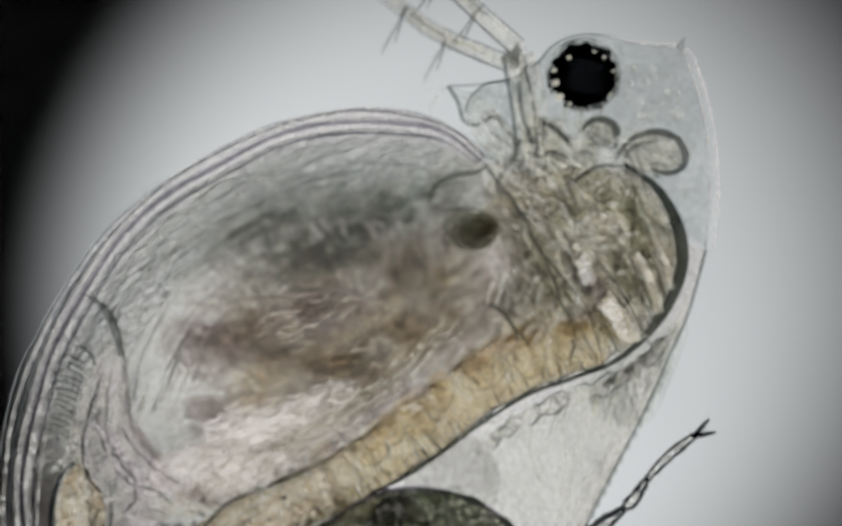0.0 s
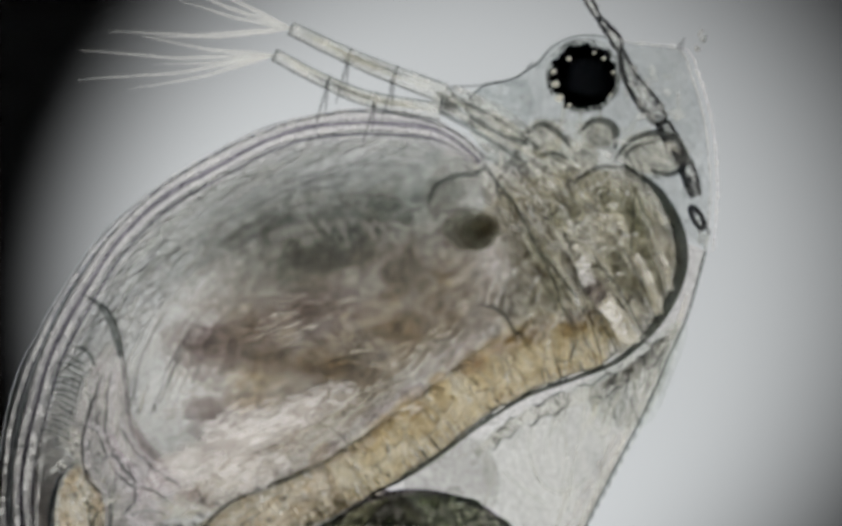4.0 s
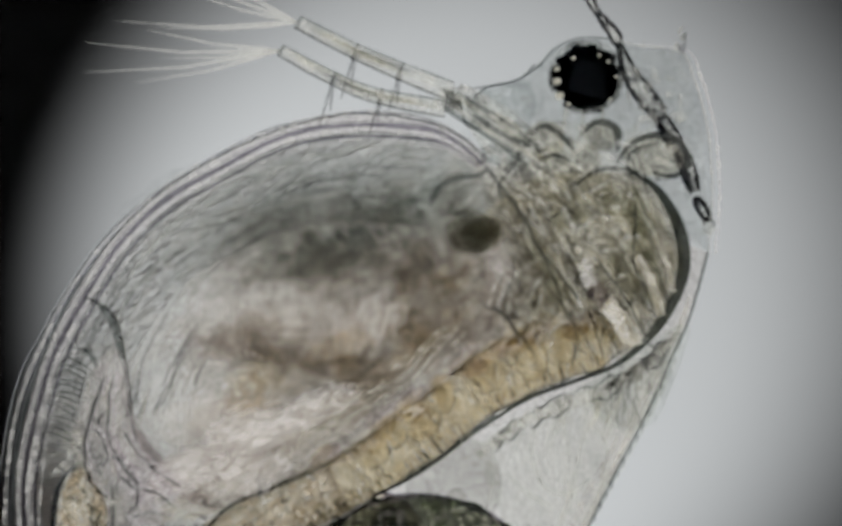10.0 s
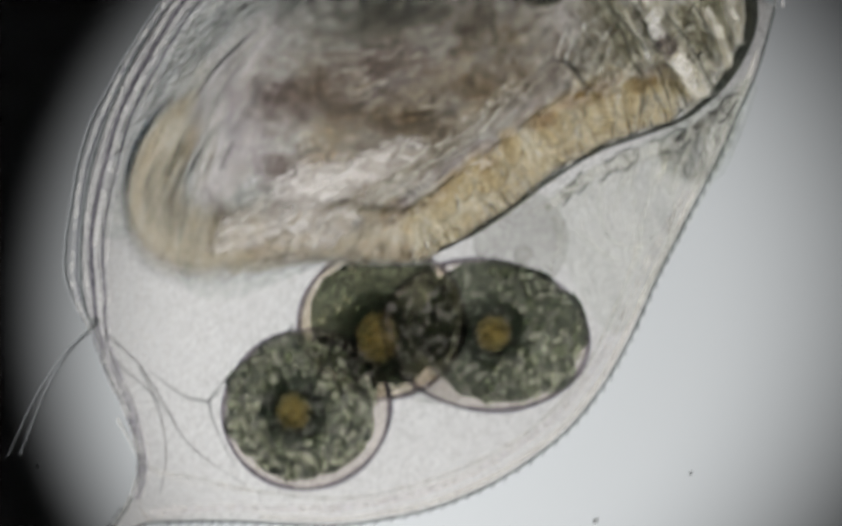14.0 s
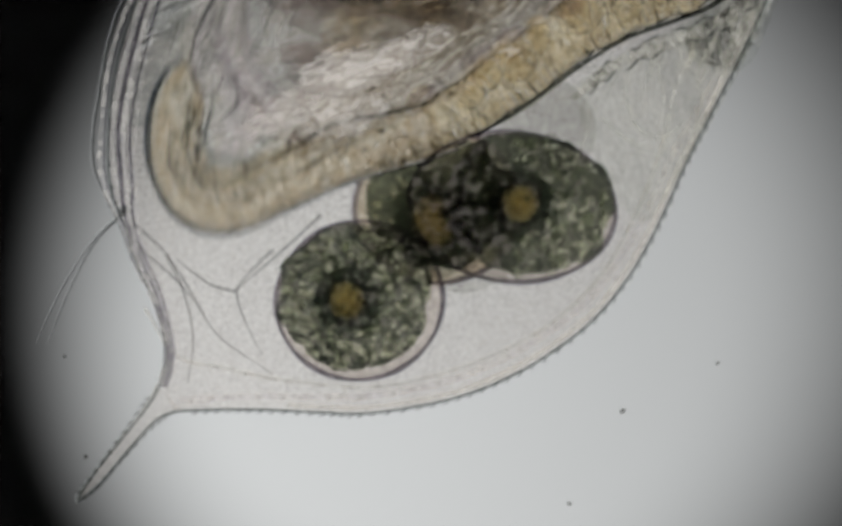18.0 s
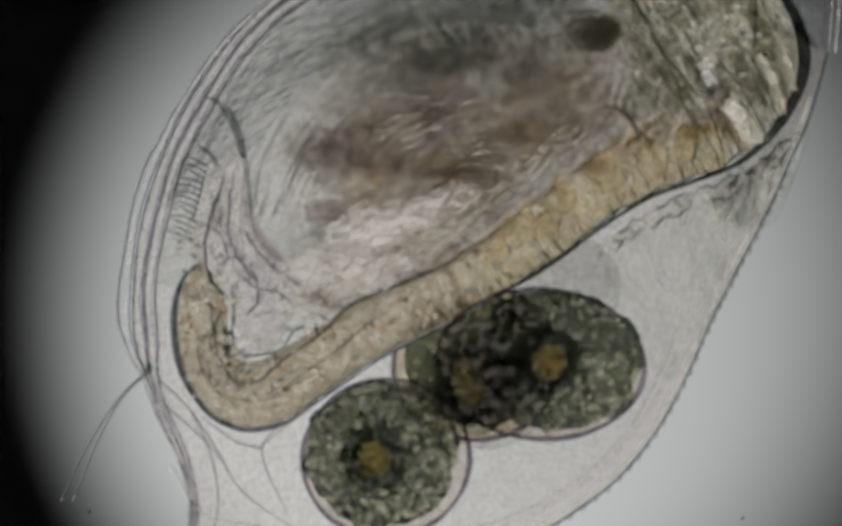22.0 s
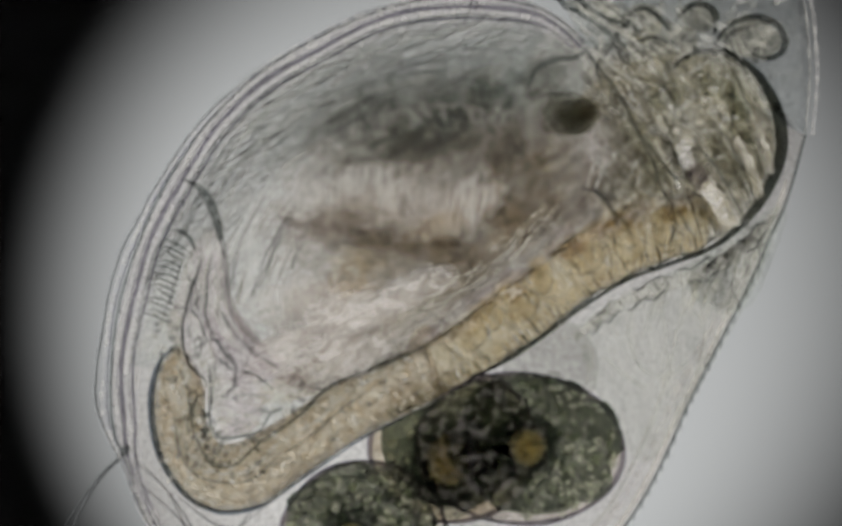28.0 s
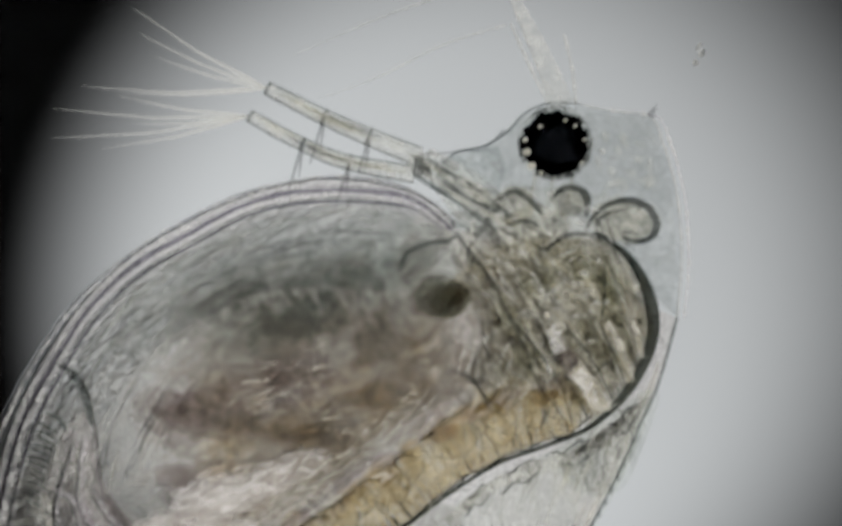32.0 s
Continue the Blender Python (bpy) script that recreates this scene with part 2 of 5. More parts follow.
# white haze that brightens the chamber in place of refracted light
M_PALE = tissue("chamber_highlight", (1.0, 1.0, 0.995), (0.96, 0.95, 0.945), 12, stretch=(0.5, 1.4, 1), turn=-24, wrinkle=1.0, spread=0.2, haze=0.07, glint=0.26, milk=(0.94, 0.92, 0.91), shine=0.52)
M_CELLBAND = tissue("pale_gut_cells", (1.0, 0.99, 0.95), (0.93, 0.90, 0.84), 9, stretch=(1.6, 0.5, 1), turn=-38, wrinkle=0.8, spread=0.15, haze=0.05, glint=0.16, milk=(0.93, 0.90, 0.82), shine=0.53)
# highlights of muscle, shell margin and alga, put in as white haze
M_BRIGHT = tissue("white_highlight", (1.0, 1.0, 0.98), (0.93, 0.92, 0.90), 14, spread=0.15, wrinkle=1.0, haze=0.14, glint=0.3, milk=(0.94, 0.93, 0.93), shine=0.5)
M_FAINTRELIEF = tissue("faint_relief", (1.0, 1.0, 0.998), (0.97, 0.97, 0.965), 16, 1.045, bump=7, bump_grain=16, rough=0.02, wrinkle=1.0, glint=0.10, shine=0.58)
M_OLIVE = tint("olive_tint", (0.95, 0.95, 0.93), (0.83, 0.83, 0.79), 24)
M_LILAC = tissue("lilac_muscle", (0.86, 0.83, 0.84), (0.66, 0.63, 0.66), 14, spread=0.15, glint=0.07)
M_LINE = tissue("dark_line", (0.60, 0.61, 0.60), (0.42, 0.43, 0.43), 12)
M_SILK = tissue("silky_hair", (1.0, 1.0, 0.99), (0.97, 0.965, 0.96), 14, haze=0.22)
M_BLUEEDGE = tissue("blue_grey_edge", (0.56, 0.60, 0.64), (0.40, 0.43, 0.47), 14)
M_SHEATH = tissue("tan_sheath", (1.0, 0.992, 0.965), (0.86, 0.825, 0.77), 15, stretch=(0.6, 1.3, 1), turn=-36, wrinkle=1.4, share=0.3, spread=0.15, mid=0.42, facet=0.2, glint=0.24, milk=(0.92, 0.89, 0.84), shine=0.55)

# ---- shapes ----


def V(x, y, z=0.0):
    """A place on the chart, as a vector in micrometres from its middle."""
    return np.array((x - 784.0, 490.0 - y, z))


def spline(pts, n):
    """n points along a smooth curve through pts (chart x, y and, if given, z)."""
    p = np.array([V(*q) for q in pts])
    p = np.vstack([2 * p[0] - p[1], p, 2 * p[-1] - p[-2]])
    out = []
    for u in np.linspace(0, len(p) - 3 - 1e-9, n):
        i, t = int(u), u - int(u)
        a, b, c, d = p[i:i + 4]
        out.append(0.5 * (2 * b + (c - a) * t + (2 * a - 5 * b + 4 * c - d) * t * t + (3 * b - a - 3 * c + d) * t ** 3))
    return np.array(out)


class Geo:
    """Collects the vertices and faces of one part, in micrometres."""

    def __init__(self):
        self.v, self.f = [], []

    def add(self, vs, fs):
        k = len(self.v)
        self.v += [tuple(q) for q in vs]
        self.f += [tuple(k + i for i in q) for q in fs]
        return self

    def tube(self, pts, r, sides=8, flat=1.0):
        """A rod along pts (vectors); r: one radius, or one for each end, or a list."""
        pts = np.asarray(pts, float)
        n = len(pts)
        r = np.interp(np.linspace(0, 1, n), np.linspace(0, 1, len(np.atleast_1d(r))), np.atleast_1d(r)) if np.ndim(r) else np.full(n, float(r))
        tan = np.gradient(pts, axis=0)
        tan /= np.linalg.norm(tan, axis=1)[:, None] + 1e-9
        side = np.cross(tan, (0, 0, 1.0))
        side /= np.linalg.norm(side, axis=1)[:, None] + 1e-9
        up = np.cross(side, tan)
        vs, fs = [], []
        for i in range(n):
            for k in range(sides):
                a = 2 * math.pi * k / sides
                vs.append(pts[i] + r[i] * (math.cos(a) * side[i] + flat * math.sin(a) * up[i]))
        for i in range(n - 1):
            for k in range(sides):
                j = (k + 1) % sides
                fs.append((i * sides + k, i * sides + j, (i + 1) * sides + j, (i + 1) * sides + k))
        vs += [pts[0], pts[-1]]
        for k in range(sides):
            j = (k + 1) % sides
            fs += [(j, k, n * sides), ((n - 1) * sides + k, (n - 1) * sides + j, n * sides + 1)]
        return self.add(vs, fs)

    def blob(self, c, rad, turn=0.0, nu=20, nv=12, amp=0.0, freq=1.0, seed=0.0):
        """A lumpy ellipsoid round the vector c. turn: degrees, counter-clockwise."""
        vs, fs, ca, sa = [], [], math.cos(radians(turn)), math.sin(radians(turn))
        for j in range(nv + 1):
            th = math.pi * j / nv
            for i in range(nu if 0 < j < nv else 1):
                ph = 2 * math.pi * i / nu
                d = Vector((math.sin(th) * math.cos(ph), math.sin(th) * math.sin(ph), math.cos(th)))
                k = 1 + amp * noise.noise(d * freq + Vector((seed, seed * 1.7, 0))) if amp else 1
                x, y, z = d.x * rad[0] * k, d.y * rad[1] * k, d.z * rad[2] * k
                vs.append((c[0] + x * ca - y * sa, c[1] + x * sa + y * ca, c[2] + z))
        at = lambda j, i: 0 if j == 0 else (1 + (nv - 1) * nu if j == nv else 1 + (j - 1) * nu + i % nu)
        for j in range(nv):
            for i in range(nu):
                q = (at(j, i), at(j + 1, i), at(j + 1, i + 1), at(j, i + 1))
                fs.append(tuple(dict.fromkeys(q)))
        return self.add(vs, fs)

    def plate(self, outline, mid, rise, thick, rings=14, power=2.0, amp=0.0, freq=0.01, seed=0.0):
        """A bowl or cushion: outline (vectors) drawn in towards mid; rise: its height there; thick: of the sheet at mid."""
        outline, n = np.asarray(outline), len(outline)
        vs, fs = [], []
        for face in (0, 1):
            for j in range(rings):
                s = 1 - (j / (rings - 0.0)) ** 1.0
                for p in outline:
                    q = mid + (p - mid) * s
                    h = (1 - s ** power)
                    z = p[2] * s + mid[2] * (1 - s) + rise * h
                    z += (0.5 - face) * thick * min(1, 3 * (1 - s))
                    if amp:
                        z += amp * h * noise.noise(Vector((q[0] * freq, q[1] * freq, seed)))
                    vs.append((q[0], q[1], z))
            vs.append((mid[0], mid[1], mid[2] + rise + (0.5 - face) * thick))
        m = rings * n + 1
        for face in (0, 1):
            for j in range(rings - 1):
                for i in range(n):
                    k = (i + 1) % n
                    q = (face * m + j * n + i, face * m + j * n + k, face * m + (j + 1) * n + k, face * m + (j + 1) * n + i)
                    fs.append(q[::-1] if face else q)
            for i in range(n):
                k = (i + 1) % n
                q = (face * m + (rings - 1) * n + i, face * m + (rings - 1) * n + k, face * m + m - 1)
                fs.append(q[::-1] if face else q)
        return self.add(vs, fs)


PIVOT = {}


def part(name, geo, material, parent=None, label="", pivot=None, flip=False):
    """Links geo as one mesh under parent. pivot: the vector about which it turns."""
    base = PIVOT.get(parent, np.zeros(3))
    pivot = base if pivot is None else np.asarray(pivot, float)
    me = bpy.data.meshes.new(name)
    me.from_pydata([((x - pivot[0]) * UM, (y - pivot[1]) * UM, (z - pivot[2]) * UM) for x, y, z in geo.v], [], geo.f)
    bm = bmesh.new()
    bm.from_mesh(me)
    bmesh.ops.recalc_face_normals(bm, faces=bm.faces)
    bm.to_mesh(me)
    bm.free()
    me.polygons.foreach_set("use_smooth", [True] * len(me.polygons))
    me.materials.append(material)
    ob = new(name, me)
    ob.parent = parent
    ob.location = Vector((pivot - base) * UM)
    PIVOT[ob] = pivot
    if label:
        tagged(ob, label)
    return ob


def thing(name, label, category, group="", kind="", at=None):
    ob = tagged(new(name), label, category, group, kind)
    ob.empty_display_size = 50 * UM
    PIVOT[ob] = np.zeros(3) if at is None else np.asarray(at, float)
    ob.location = Vector(PIVOT[ob] * UM)
    return ob


rnd = random.Random(5)

# ---- the microscope: illuminator and slide ----


def ring_disc(r, z, h, n=64, hole=0.0):
    g = Geo()
    a = [2 * math.pi * i / n for i in range(n)]
    if hole:
        rows = [(r, z), (r, z + h), (hole, z + h), (hole, z)]
        vs = [(q * math.cos(t), q * math.sin(t), w) for q, w in rows for t in a]
        fs = [(k * n + i, k * n + (i + 1) % n, ((k + 1) % 4) * n + (i + 1) % n, ((k + 1) % 4) * n + i) for k in range(4) for i in range(n)]
        return g.add(vs, fs)
    vs = [(r * math.cos(t), r * math.sin(t), w) for w in (z, z + h) for t in a]
    return g.add(vs, [tuple(range(n))[::-1], tuple(range(n, 2 * n))] + [(i, (i + 1) % n, n + (i + 1) % n, n + i) for i in range(n)])


def microscope():
    light = thing("microscope_illuminator", "round frosted glass illuminator in a black ring", "lamp", kind="structure")
    g = Geo()
    n = 64
    g.add([(0, 0, DISC_Z)] + [(5000 * math.cos(2 * math.pi * i / n), 5000 * math.sin(2 * math.pi * i / n), DISC_Z) for i in range(n)],
          [(0, 1 + i, 1 + (i + 1) % n) for i in range(n)])
    part("diffuser", g, M_FROST, light, "frosted glass lit from below")
    part("housing", ring_disc(5700, DISC_Z - 5700, 6000, hole=4970), M_BLACK, light, "black metal housing")
    part("housing_base", ring_disc(5690, DISC_Z - 6200, 560), M_BLACK, light, "black metal base")
    slide = thing("cover_glass", "clear round glass disc under the specimen", "glass disc", kind="structure", at=(0, 0, -262))
    part("glass_plate", ring_disc(4500, -402, 140, 96), M_CLEAR, slide)
    return slide


cover_glass = microscope()

# ---- the water flea ----
flea = thing("water_flea", "translucent water flea with dark eye, brown gut and eggs", "water flea", at=(0, 0, -260))

BELLY = [(905, 300), (860, 258), (800, 228), (700, 213), (600, 221), (500, 247), (400, 297), (300, 358), (205, 448), (132, 560), (92, 640),
         (68, 700), (44, 790), (30, 880), (27, 950), (34, 1020), (50, 1075), (77, 1153), (110, 1222), (131, 1300), (132, 1345), (122, 1385)]
BACK = [(150, 1432), (240, 1429), (327, 1430), (430, 1435), (507, 1436), (627, 1418), (727, 1388), (827, 1338), (927, 1263), (1000, 1173),
        (1055, 1073), (1104, 963), (1150, 873), (1202, 773), (1247, 673), (1284, 590), (1318, 470)]


def carapace():
    shell = part("carapace", Geo().plate(np.vstack([spline(BELLY, 90), spline(BACK, 80)]), V(620, 800, 0), -225, 7, rings=26, power=2.4, amp=16, freq=0.008), M_SHELL, flea,
                 "clear bowl-shaped shell with fine net pattern")
    belly = spline(BELLY, 150)
    inward = np.stack([-np.gradient(belly[:, 1]), np.gradient(belly[:, 0]), 0 * belly[:, 0]], 1)
    inward /= np.linalg.norm(inward, axis=1)[:, None]
    u = np.linspace(0, 1, 150)
    inner_taper = np.interp(u, [0, 0.12, 0.6, 0.72, 0.78, 1], [0.35, 0.85, 0.9, 0.8, 0.4, 0.2])[:, None]
    outer_taper = np.interp(u, [0, 0.3, 0.38, 0.45, 0.55, 0.68, 0.745, 0.79, 1], [0.15, 0.2, 0.4, 0.8, 1.1, 1.2, 0.5, 0.15, 0.1])[:, None]
    for gap, r, mat in ((-26, 2.6, M_BRISTLE), (-15, 5.0, M_RIM), (-3, 2.6, M_EDGE), (8, 5.5, M_RIM), (20, 4.2, M_VIOLET), (32, 7.0, M_RIM), (45, 2.6, M_VIOLET), (-9, 1.6, M_VIOLET), (13, 1.6, M_BRISTLE), (26, 1.8, M_RIM), (38, 1.6, M_BRISTLE), (54, 3.0, M_RIM)):
        wave = np.array([1.6 * math.sin(0.31 * q + gap) + rnd.uniform(-0.7, 0.7) for q in range(150)])[:, None]
        line = belly + inward * (gap * (outer_taper if gap < 0 else inner_taper) + wave) + (0, 0, 6)
        part("shell_margin", Geo().tube(line, [r * rnd.uniform(0.75, 1.15) for _ in range(40)], 8), mat, shell)
    back = spline(BACK, 140)
    part("shell_margin", Geo().tube(back, 3.0, 8), M_EDGE, shell)
    out = np.stack([-np.gradient(back[:, 1]), np.gradient(back[:, 0]), 0 * back[:, 0]], 1)
    out /= np.linalg.norm(out, axis=1)[:, None]
    part("shell_margin", Geo().tube(back[:128] + out[:128] * np.interp(np.arange(128), [0, 30, 60, 127], [18, 30, 36, 20])[:, None] - (0, 0, 40), [rnd.uniform(4.5, 8) for _ in range(30)], 8), M_RIM, shell)
    # bright inner line of the margin, whitened in place of refracted light
    part("shell_margin", Geo().tube(back[20:134] + out[20:134] * 11 + (0, 0, -10), [rnd.uniform(3, 5.5) for _ in range(30)], 8), M_BRIGHT, shell)
    # the inner wall of the brood pouch
    pouch = spline([(90, 1240), (150, 1330), (240, 1352), (330, 1372), (480, 1388), (600, 1375), (740, 1330), (860, 1262), (950, 1170), (1010, 1060), (1050, 960), (1070, 880)], 90)
    part("pouch_wall", Geo().tube(pouch + (0, 0, -60), 3.5, 6), M_FIBRE, shell)
    # small teeth along the back and spine
    n = 0
    for k in range(4, 122, 2):
        p = back[k]
        w = -out[k]
        t = np.array((-w[1], w[0], 0)) * -1
        part("spinule", Geo().tube([p, p + w * 5 + t * 6, p + w * 7 + t * 14], (3.2, 2.2, 0.4), 6), M_BRISTLE, shell)
    for k in range(62, 138, 4):
        p, w = belly[k], -inward[k]
        t = np.array((w[1], -w[0], 0))
        part("spinule", Geo().tube([p, p + w * 3 + t * 5, p + w * 4 + t * 11], (2.4, 1.6, 0.4), 6), M_BRISTLE, shell)
    tail = [(136, 1405), (100, 1440), (50, 1500), (0, 1560), (-35, 1600)]
    spine = part("tail_spine", Geo().tube(spline(tail, 30), (34, 22, 16, 14, 11, 9, 5, 1), 12, 0.7), M_SHELL, flea, "tapering clear tail spine with small teeth")
    mid = spline(tail, 30)
    for s in (-1, 1):
        edge = [(122, 1380), (97, 1423), (50, 1482), (2, 1543), (-35, 1599)] if s > 0 else [(150, 1432), (110, 1452), (56, 1512), (6, 1572), (-34, 1602)]
        part("spine_edge", Geo().tube(spline(edge, 30), (3.5, 3.5, 3), 6), M_EDGE, spine)
    for k in range(4, 27, 2):
        for s in (-1, 1):
            d = mid[k + 1] - mid[k - 1]
            d /= np.linalg.norm(d)
            w = np.array((-d[1], d[0], 0)) * s
            r = np.interp(k, [0, 10, 29], [26, 15, 3])
            part("spinule", Geo().tube([mid[k] + w * r, mid[k] + w * (r + 4) + d * 8, mid[k] + w * (r + 4) + d * 16], (2.5, 1.8, 0.4), 6), M_BRISTLE, spine)
    # the shell's inner lining and the long fibres that run beside the belly margin
    inner = belly[8:95] + inward[8:95] * 30
    lining = part("shell_lining", Geo().plate(np.vstack([inner, spline([(100, 905), (150, 880), (195, 930), (225, 1000), (300, 1015), (430, 970), (520, 922), (600, 880), (700, 800), (830, 690), (900, 560), (905, 330)], 40)]), V(470, 560, -60), -90, 20, rings=14, amp=30, freq=0.012), M_LINING, shell, "grey-blue fibrous lining")
    band = belly[8:84] + inward[8:84] * 30
    deep = belly[84:7:-2] + inward[84:7:-2] * np.interp(np.arange(39), [0, 10, 28, 38], [34, 150, 190, 60])[:, None]
    strip = Geo()
    deep = deep[::-1]
    for sgn in (0, 1):
        strip.v += [tuple(p + (0, 0, 6 - 3 * sgn)) for p in band[::2]] + [tuple(p + (0, 0, 6 - 3 * sgn)) for p in deep[:38]]
    for q in range(37):
        strip.f += [(q, q + 1, 38 + q + 1, 38 + q), (76 + q, 114 + q, 114 + q + 1, 76 + q + 1)]
    part("lining_relief", strip, M_FIBRERELIEF, lining)
    for k in range(150):
        gap = 46 + 1.5 * k + rnd.uniform(-8, 8)
        i0 = 8 + k // 9 + rnd.randrange(0, 62)
        i1 = min(100 - k // 6, i0 + rnd.randrange(7, 20))
        if i1 - i0 < 5:
            continue
        w = rnd.uniform(2, 5)
        f = belly[i0:i1] + inward[i0:i1] * (gap + w * np.sin(np.linspace(0, rnd.uniform(2, 7), i1 - i0) + k))[:, None] + (0, 0, -30 - 0.5 * k)
        part("shell_fold", Geo().tube(f, (0.6, rnd.uniform(1.6, 3.6), rnd.uniform(1.4, 3.2), 0.6), 6), rnd.choice((M_FIBRE, M_FIBRE, M_RIM, M_BRISTLE)), lining)
    # branching strands between the gut's end and the tail
    for pts in ([(60, 1075), (120, 1130), (170, 1200), (225, 1290), (330, 1365)], [(70, 1120), (150, 1190), (200, 1250)], [(330, 1130), (280, 1180), (262, 1210), (275, 1260), (310, 1330)],
                [(262, 1210), (210, 1195), (150, 1150)], [(420, 1065), (350, 1130), (262, 1205)], [(130, 1140), (165, 1220), (180, 1300), (170, 1380)]):
        part("strand", Geo().tube(spline([(x, y, -90) for x, y in pts], 24), (3.5, 2.5, 1.5), 6), M_BRISTLE, shell)
    return shell


shell = carapace()

HEADLINE = [(905, 300), (880, 240), (872, 200), (905, 163), (960, 150), (1005, 120), (1030, 92), (1070, 72), (1120, 70), (1187, 84), (1268, 96), (1290, 140),
            (1303, 178), (1318, 240), (1324, 300), (1326, 370), (1318, 470)]


def head():
    line = spline(HEADLINE, 80)
    low = spline([(1318, 470), (1270, 420), (1180, 330), (1080, 310), (980, 320), (905, 300)], 30)[1:-1]
    h = part("head", Geo().plate(np.vstack([line, low]), V(1130, 220, 0), -130, 7, rings=16, power=2.2, amp=18, freq=0.012), M_HEAD, flea, "clear rounded head shield")
    part("head_skin", Geo().plate(np.vstack([line, low]) * (0.985, 0.985, 1) + (5, 4, -256), V(1140, 230, -256), 0, 3, rings=14), M_SOFTRELIEF, h, "wrinkled clear skin")
    part("head_edge", Geo().tube(line[8:42], (2.4, 2.4, 2.0, 1.2), 6), M_EDGE, h)
    part("head_edge", Geo().tube(line[41:], 2.2, 6), M_FIBRE, h, "pale thin edge")
    part("head_edge", Geo().tube(line[44:] + (14, 0, -10), 3.6, 6), M_RIM, h)
    part("crest_tip", Geo().tube(spline([(1268, 96), (1274, 84), (1280, 72)], 6), (7, 4, 1), 8), M_BRISTLE, h)
    # rostrum and antennule
    part("rostrum", Geo().plate(np.array([V(*p) for p in [(838, 165), (870, 178), (930, 160), (985, 150), (1000, 190), (985, 240), (950, 255), (905, 215), (865, 220), (858, 195)]]), V(925, 195, 10), 14, 10, rings=6), M_HEAD, h)
    part("rostrum_edge", Geo().tube(spline([(838, 167, 14), (856, 195, 16), (866, 228, 16), (890, 238, 16), (925, 222, 16), (940, 245, 16), (958, 262, 16), (972, 285, 16)], 24), (4, 4, 4), 7), M_EDGE, h)
    part("rostrum_edge", Geo().tube(spline([(838, 165, 14), (900, 162, 16), (965, 148, 16), (995, 120, 16)], 20), 2.6, 7), M_BRISTLE, h)
    for k in range(5):
        part("sense_hair", Geo().tube(spline([(838, 166, 10), (815 - 3 * k, 168 + 10 * k, 10), (795 + 4 * k, 175 + 14 * k, 10)], 8), (1.5, 1, 0.5), 5), M_FIBRE, h)
    part("head_muscle", Geo().plate(spline([(862, 185), (905, 190), (950, 235), (985, 290), (1060, 300), (1120, 330), (1100, 350), (1000, 345), (930, 310), (880, 250), (862, 185)], 50)[:-1], V(965, 285, 30), 14, 10, rings=8), M_BUSY, h, "tangled clear muscle")
    part("head_tissue", Geo().plate(spline([(1000, 222), (1080, 228), (1160, 240), (1270, 258), (1282, 315), (1200, 342), (1080, 345), (1000, 312), (1000, 222)], 50)[:-1], V(1140, 285, 30), 10, 8, rings=8), M_BUSY, h, "cloudy clear tissue")
    # rounded lobes of the brain and gut under the eye
    for c, rad, turn in (((1013, 262), (40, 36, 40), 20), ((1118, 250), (36, 30, 38), 0), ((1060, 300), (60, 40, 50), 0)):
        part("head_lobe", Geo().blob(V(*c, 0), rad, turn, amp=0.12, freq=2), M_LOBE, h)
    for pts, r in (([(985, 275), (990, 248), (1012, 235), (1040, 248), (1058, 268), (1076, 290)], 4.6), ([(1088, 246), (1104, 230), (1130, 229), (1148, 242), (1150, 262), (1148, 282)], 6.5),
                   ([(1150, 303), (1162, 280), (1188, 260), (1225, 250), (1260, 262), (1277, 286), (1276, 312), (1252, 328), (1215, 322)], 5.8),
                   ([(1072, 350), (1085, 330), (1112, 317), (1150, 314), (1190, 326)], 4.2), ([(1000, 300), (1030, 288), (1062, 300)], 3.0), ([(1165, 310), (1172, 288), (1192, 274), (1225, 268)], 2.6)):
        part("lobe_edge", Geo().tube(spline([(x, y, 20) for x, y in pts], 30), (r * 0.5, r, r * 1.2, r * 0.6), 8), M_LINE, h)
    part("caecum", Geo().blob(V(1215, 290, 0), (58, 38, 45), -15, amp=0.1, freq=2), M_LOBE, h, "clear curled gut lobe")
    for k in range(26):
        a, b = rnd.uniform(1130, 1270), rnd.uniform(130, 260)
        part("head_fleck", Geo().blob(V(a, b, rnd.uniform(-30, 20)), (rnd.uniform(6, 15), rnd.uniform(4, 8), 6), rnd.uniform(0, 180), 10, 6, 0.3, 2, k), M_FIBRE, h)
    eye = part("compound_eye", Geo().blob(V(1090, 145, 20), (59, 57, 52), 0, 40, 20, 0.12, 3.2, 3), M_EYE, flea, "black compound eye ringed by clear lenses", pivot=V(1090, 145, 20))
    for k in range(15):
        a = 2 * math.pi * k / 15 + rnd.uniform(-0.16, 0.16)
        part("pigment_lobe", Geo().blob(V(1090 + rnd.uniform(44, 51) * math.cos(a), 145 + rnd.uniform(44, 51) * math.sin(a), 20 + rnd.uniform(-8, 8)), (rnd.uniform(11, 18), rnd.uniform(9, 17), 12), math.degrees(-a), 12, 8, 0.3, 2, k), M_EYE, eye)
    for k in range(26):
        a = rnd.uniform(0, 2 * math.pi)
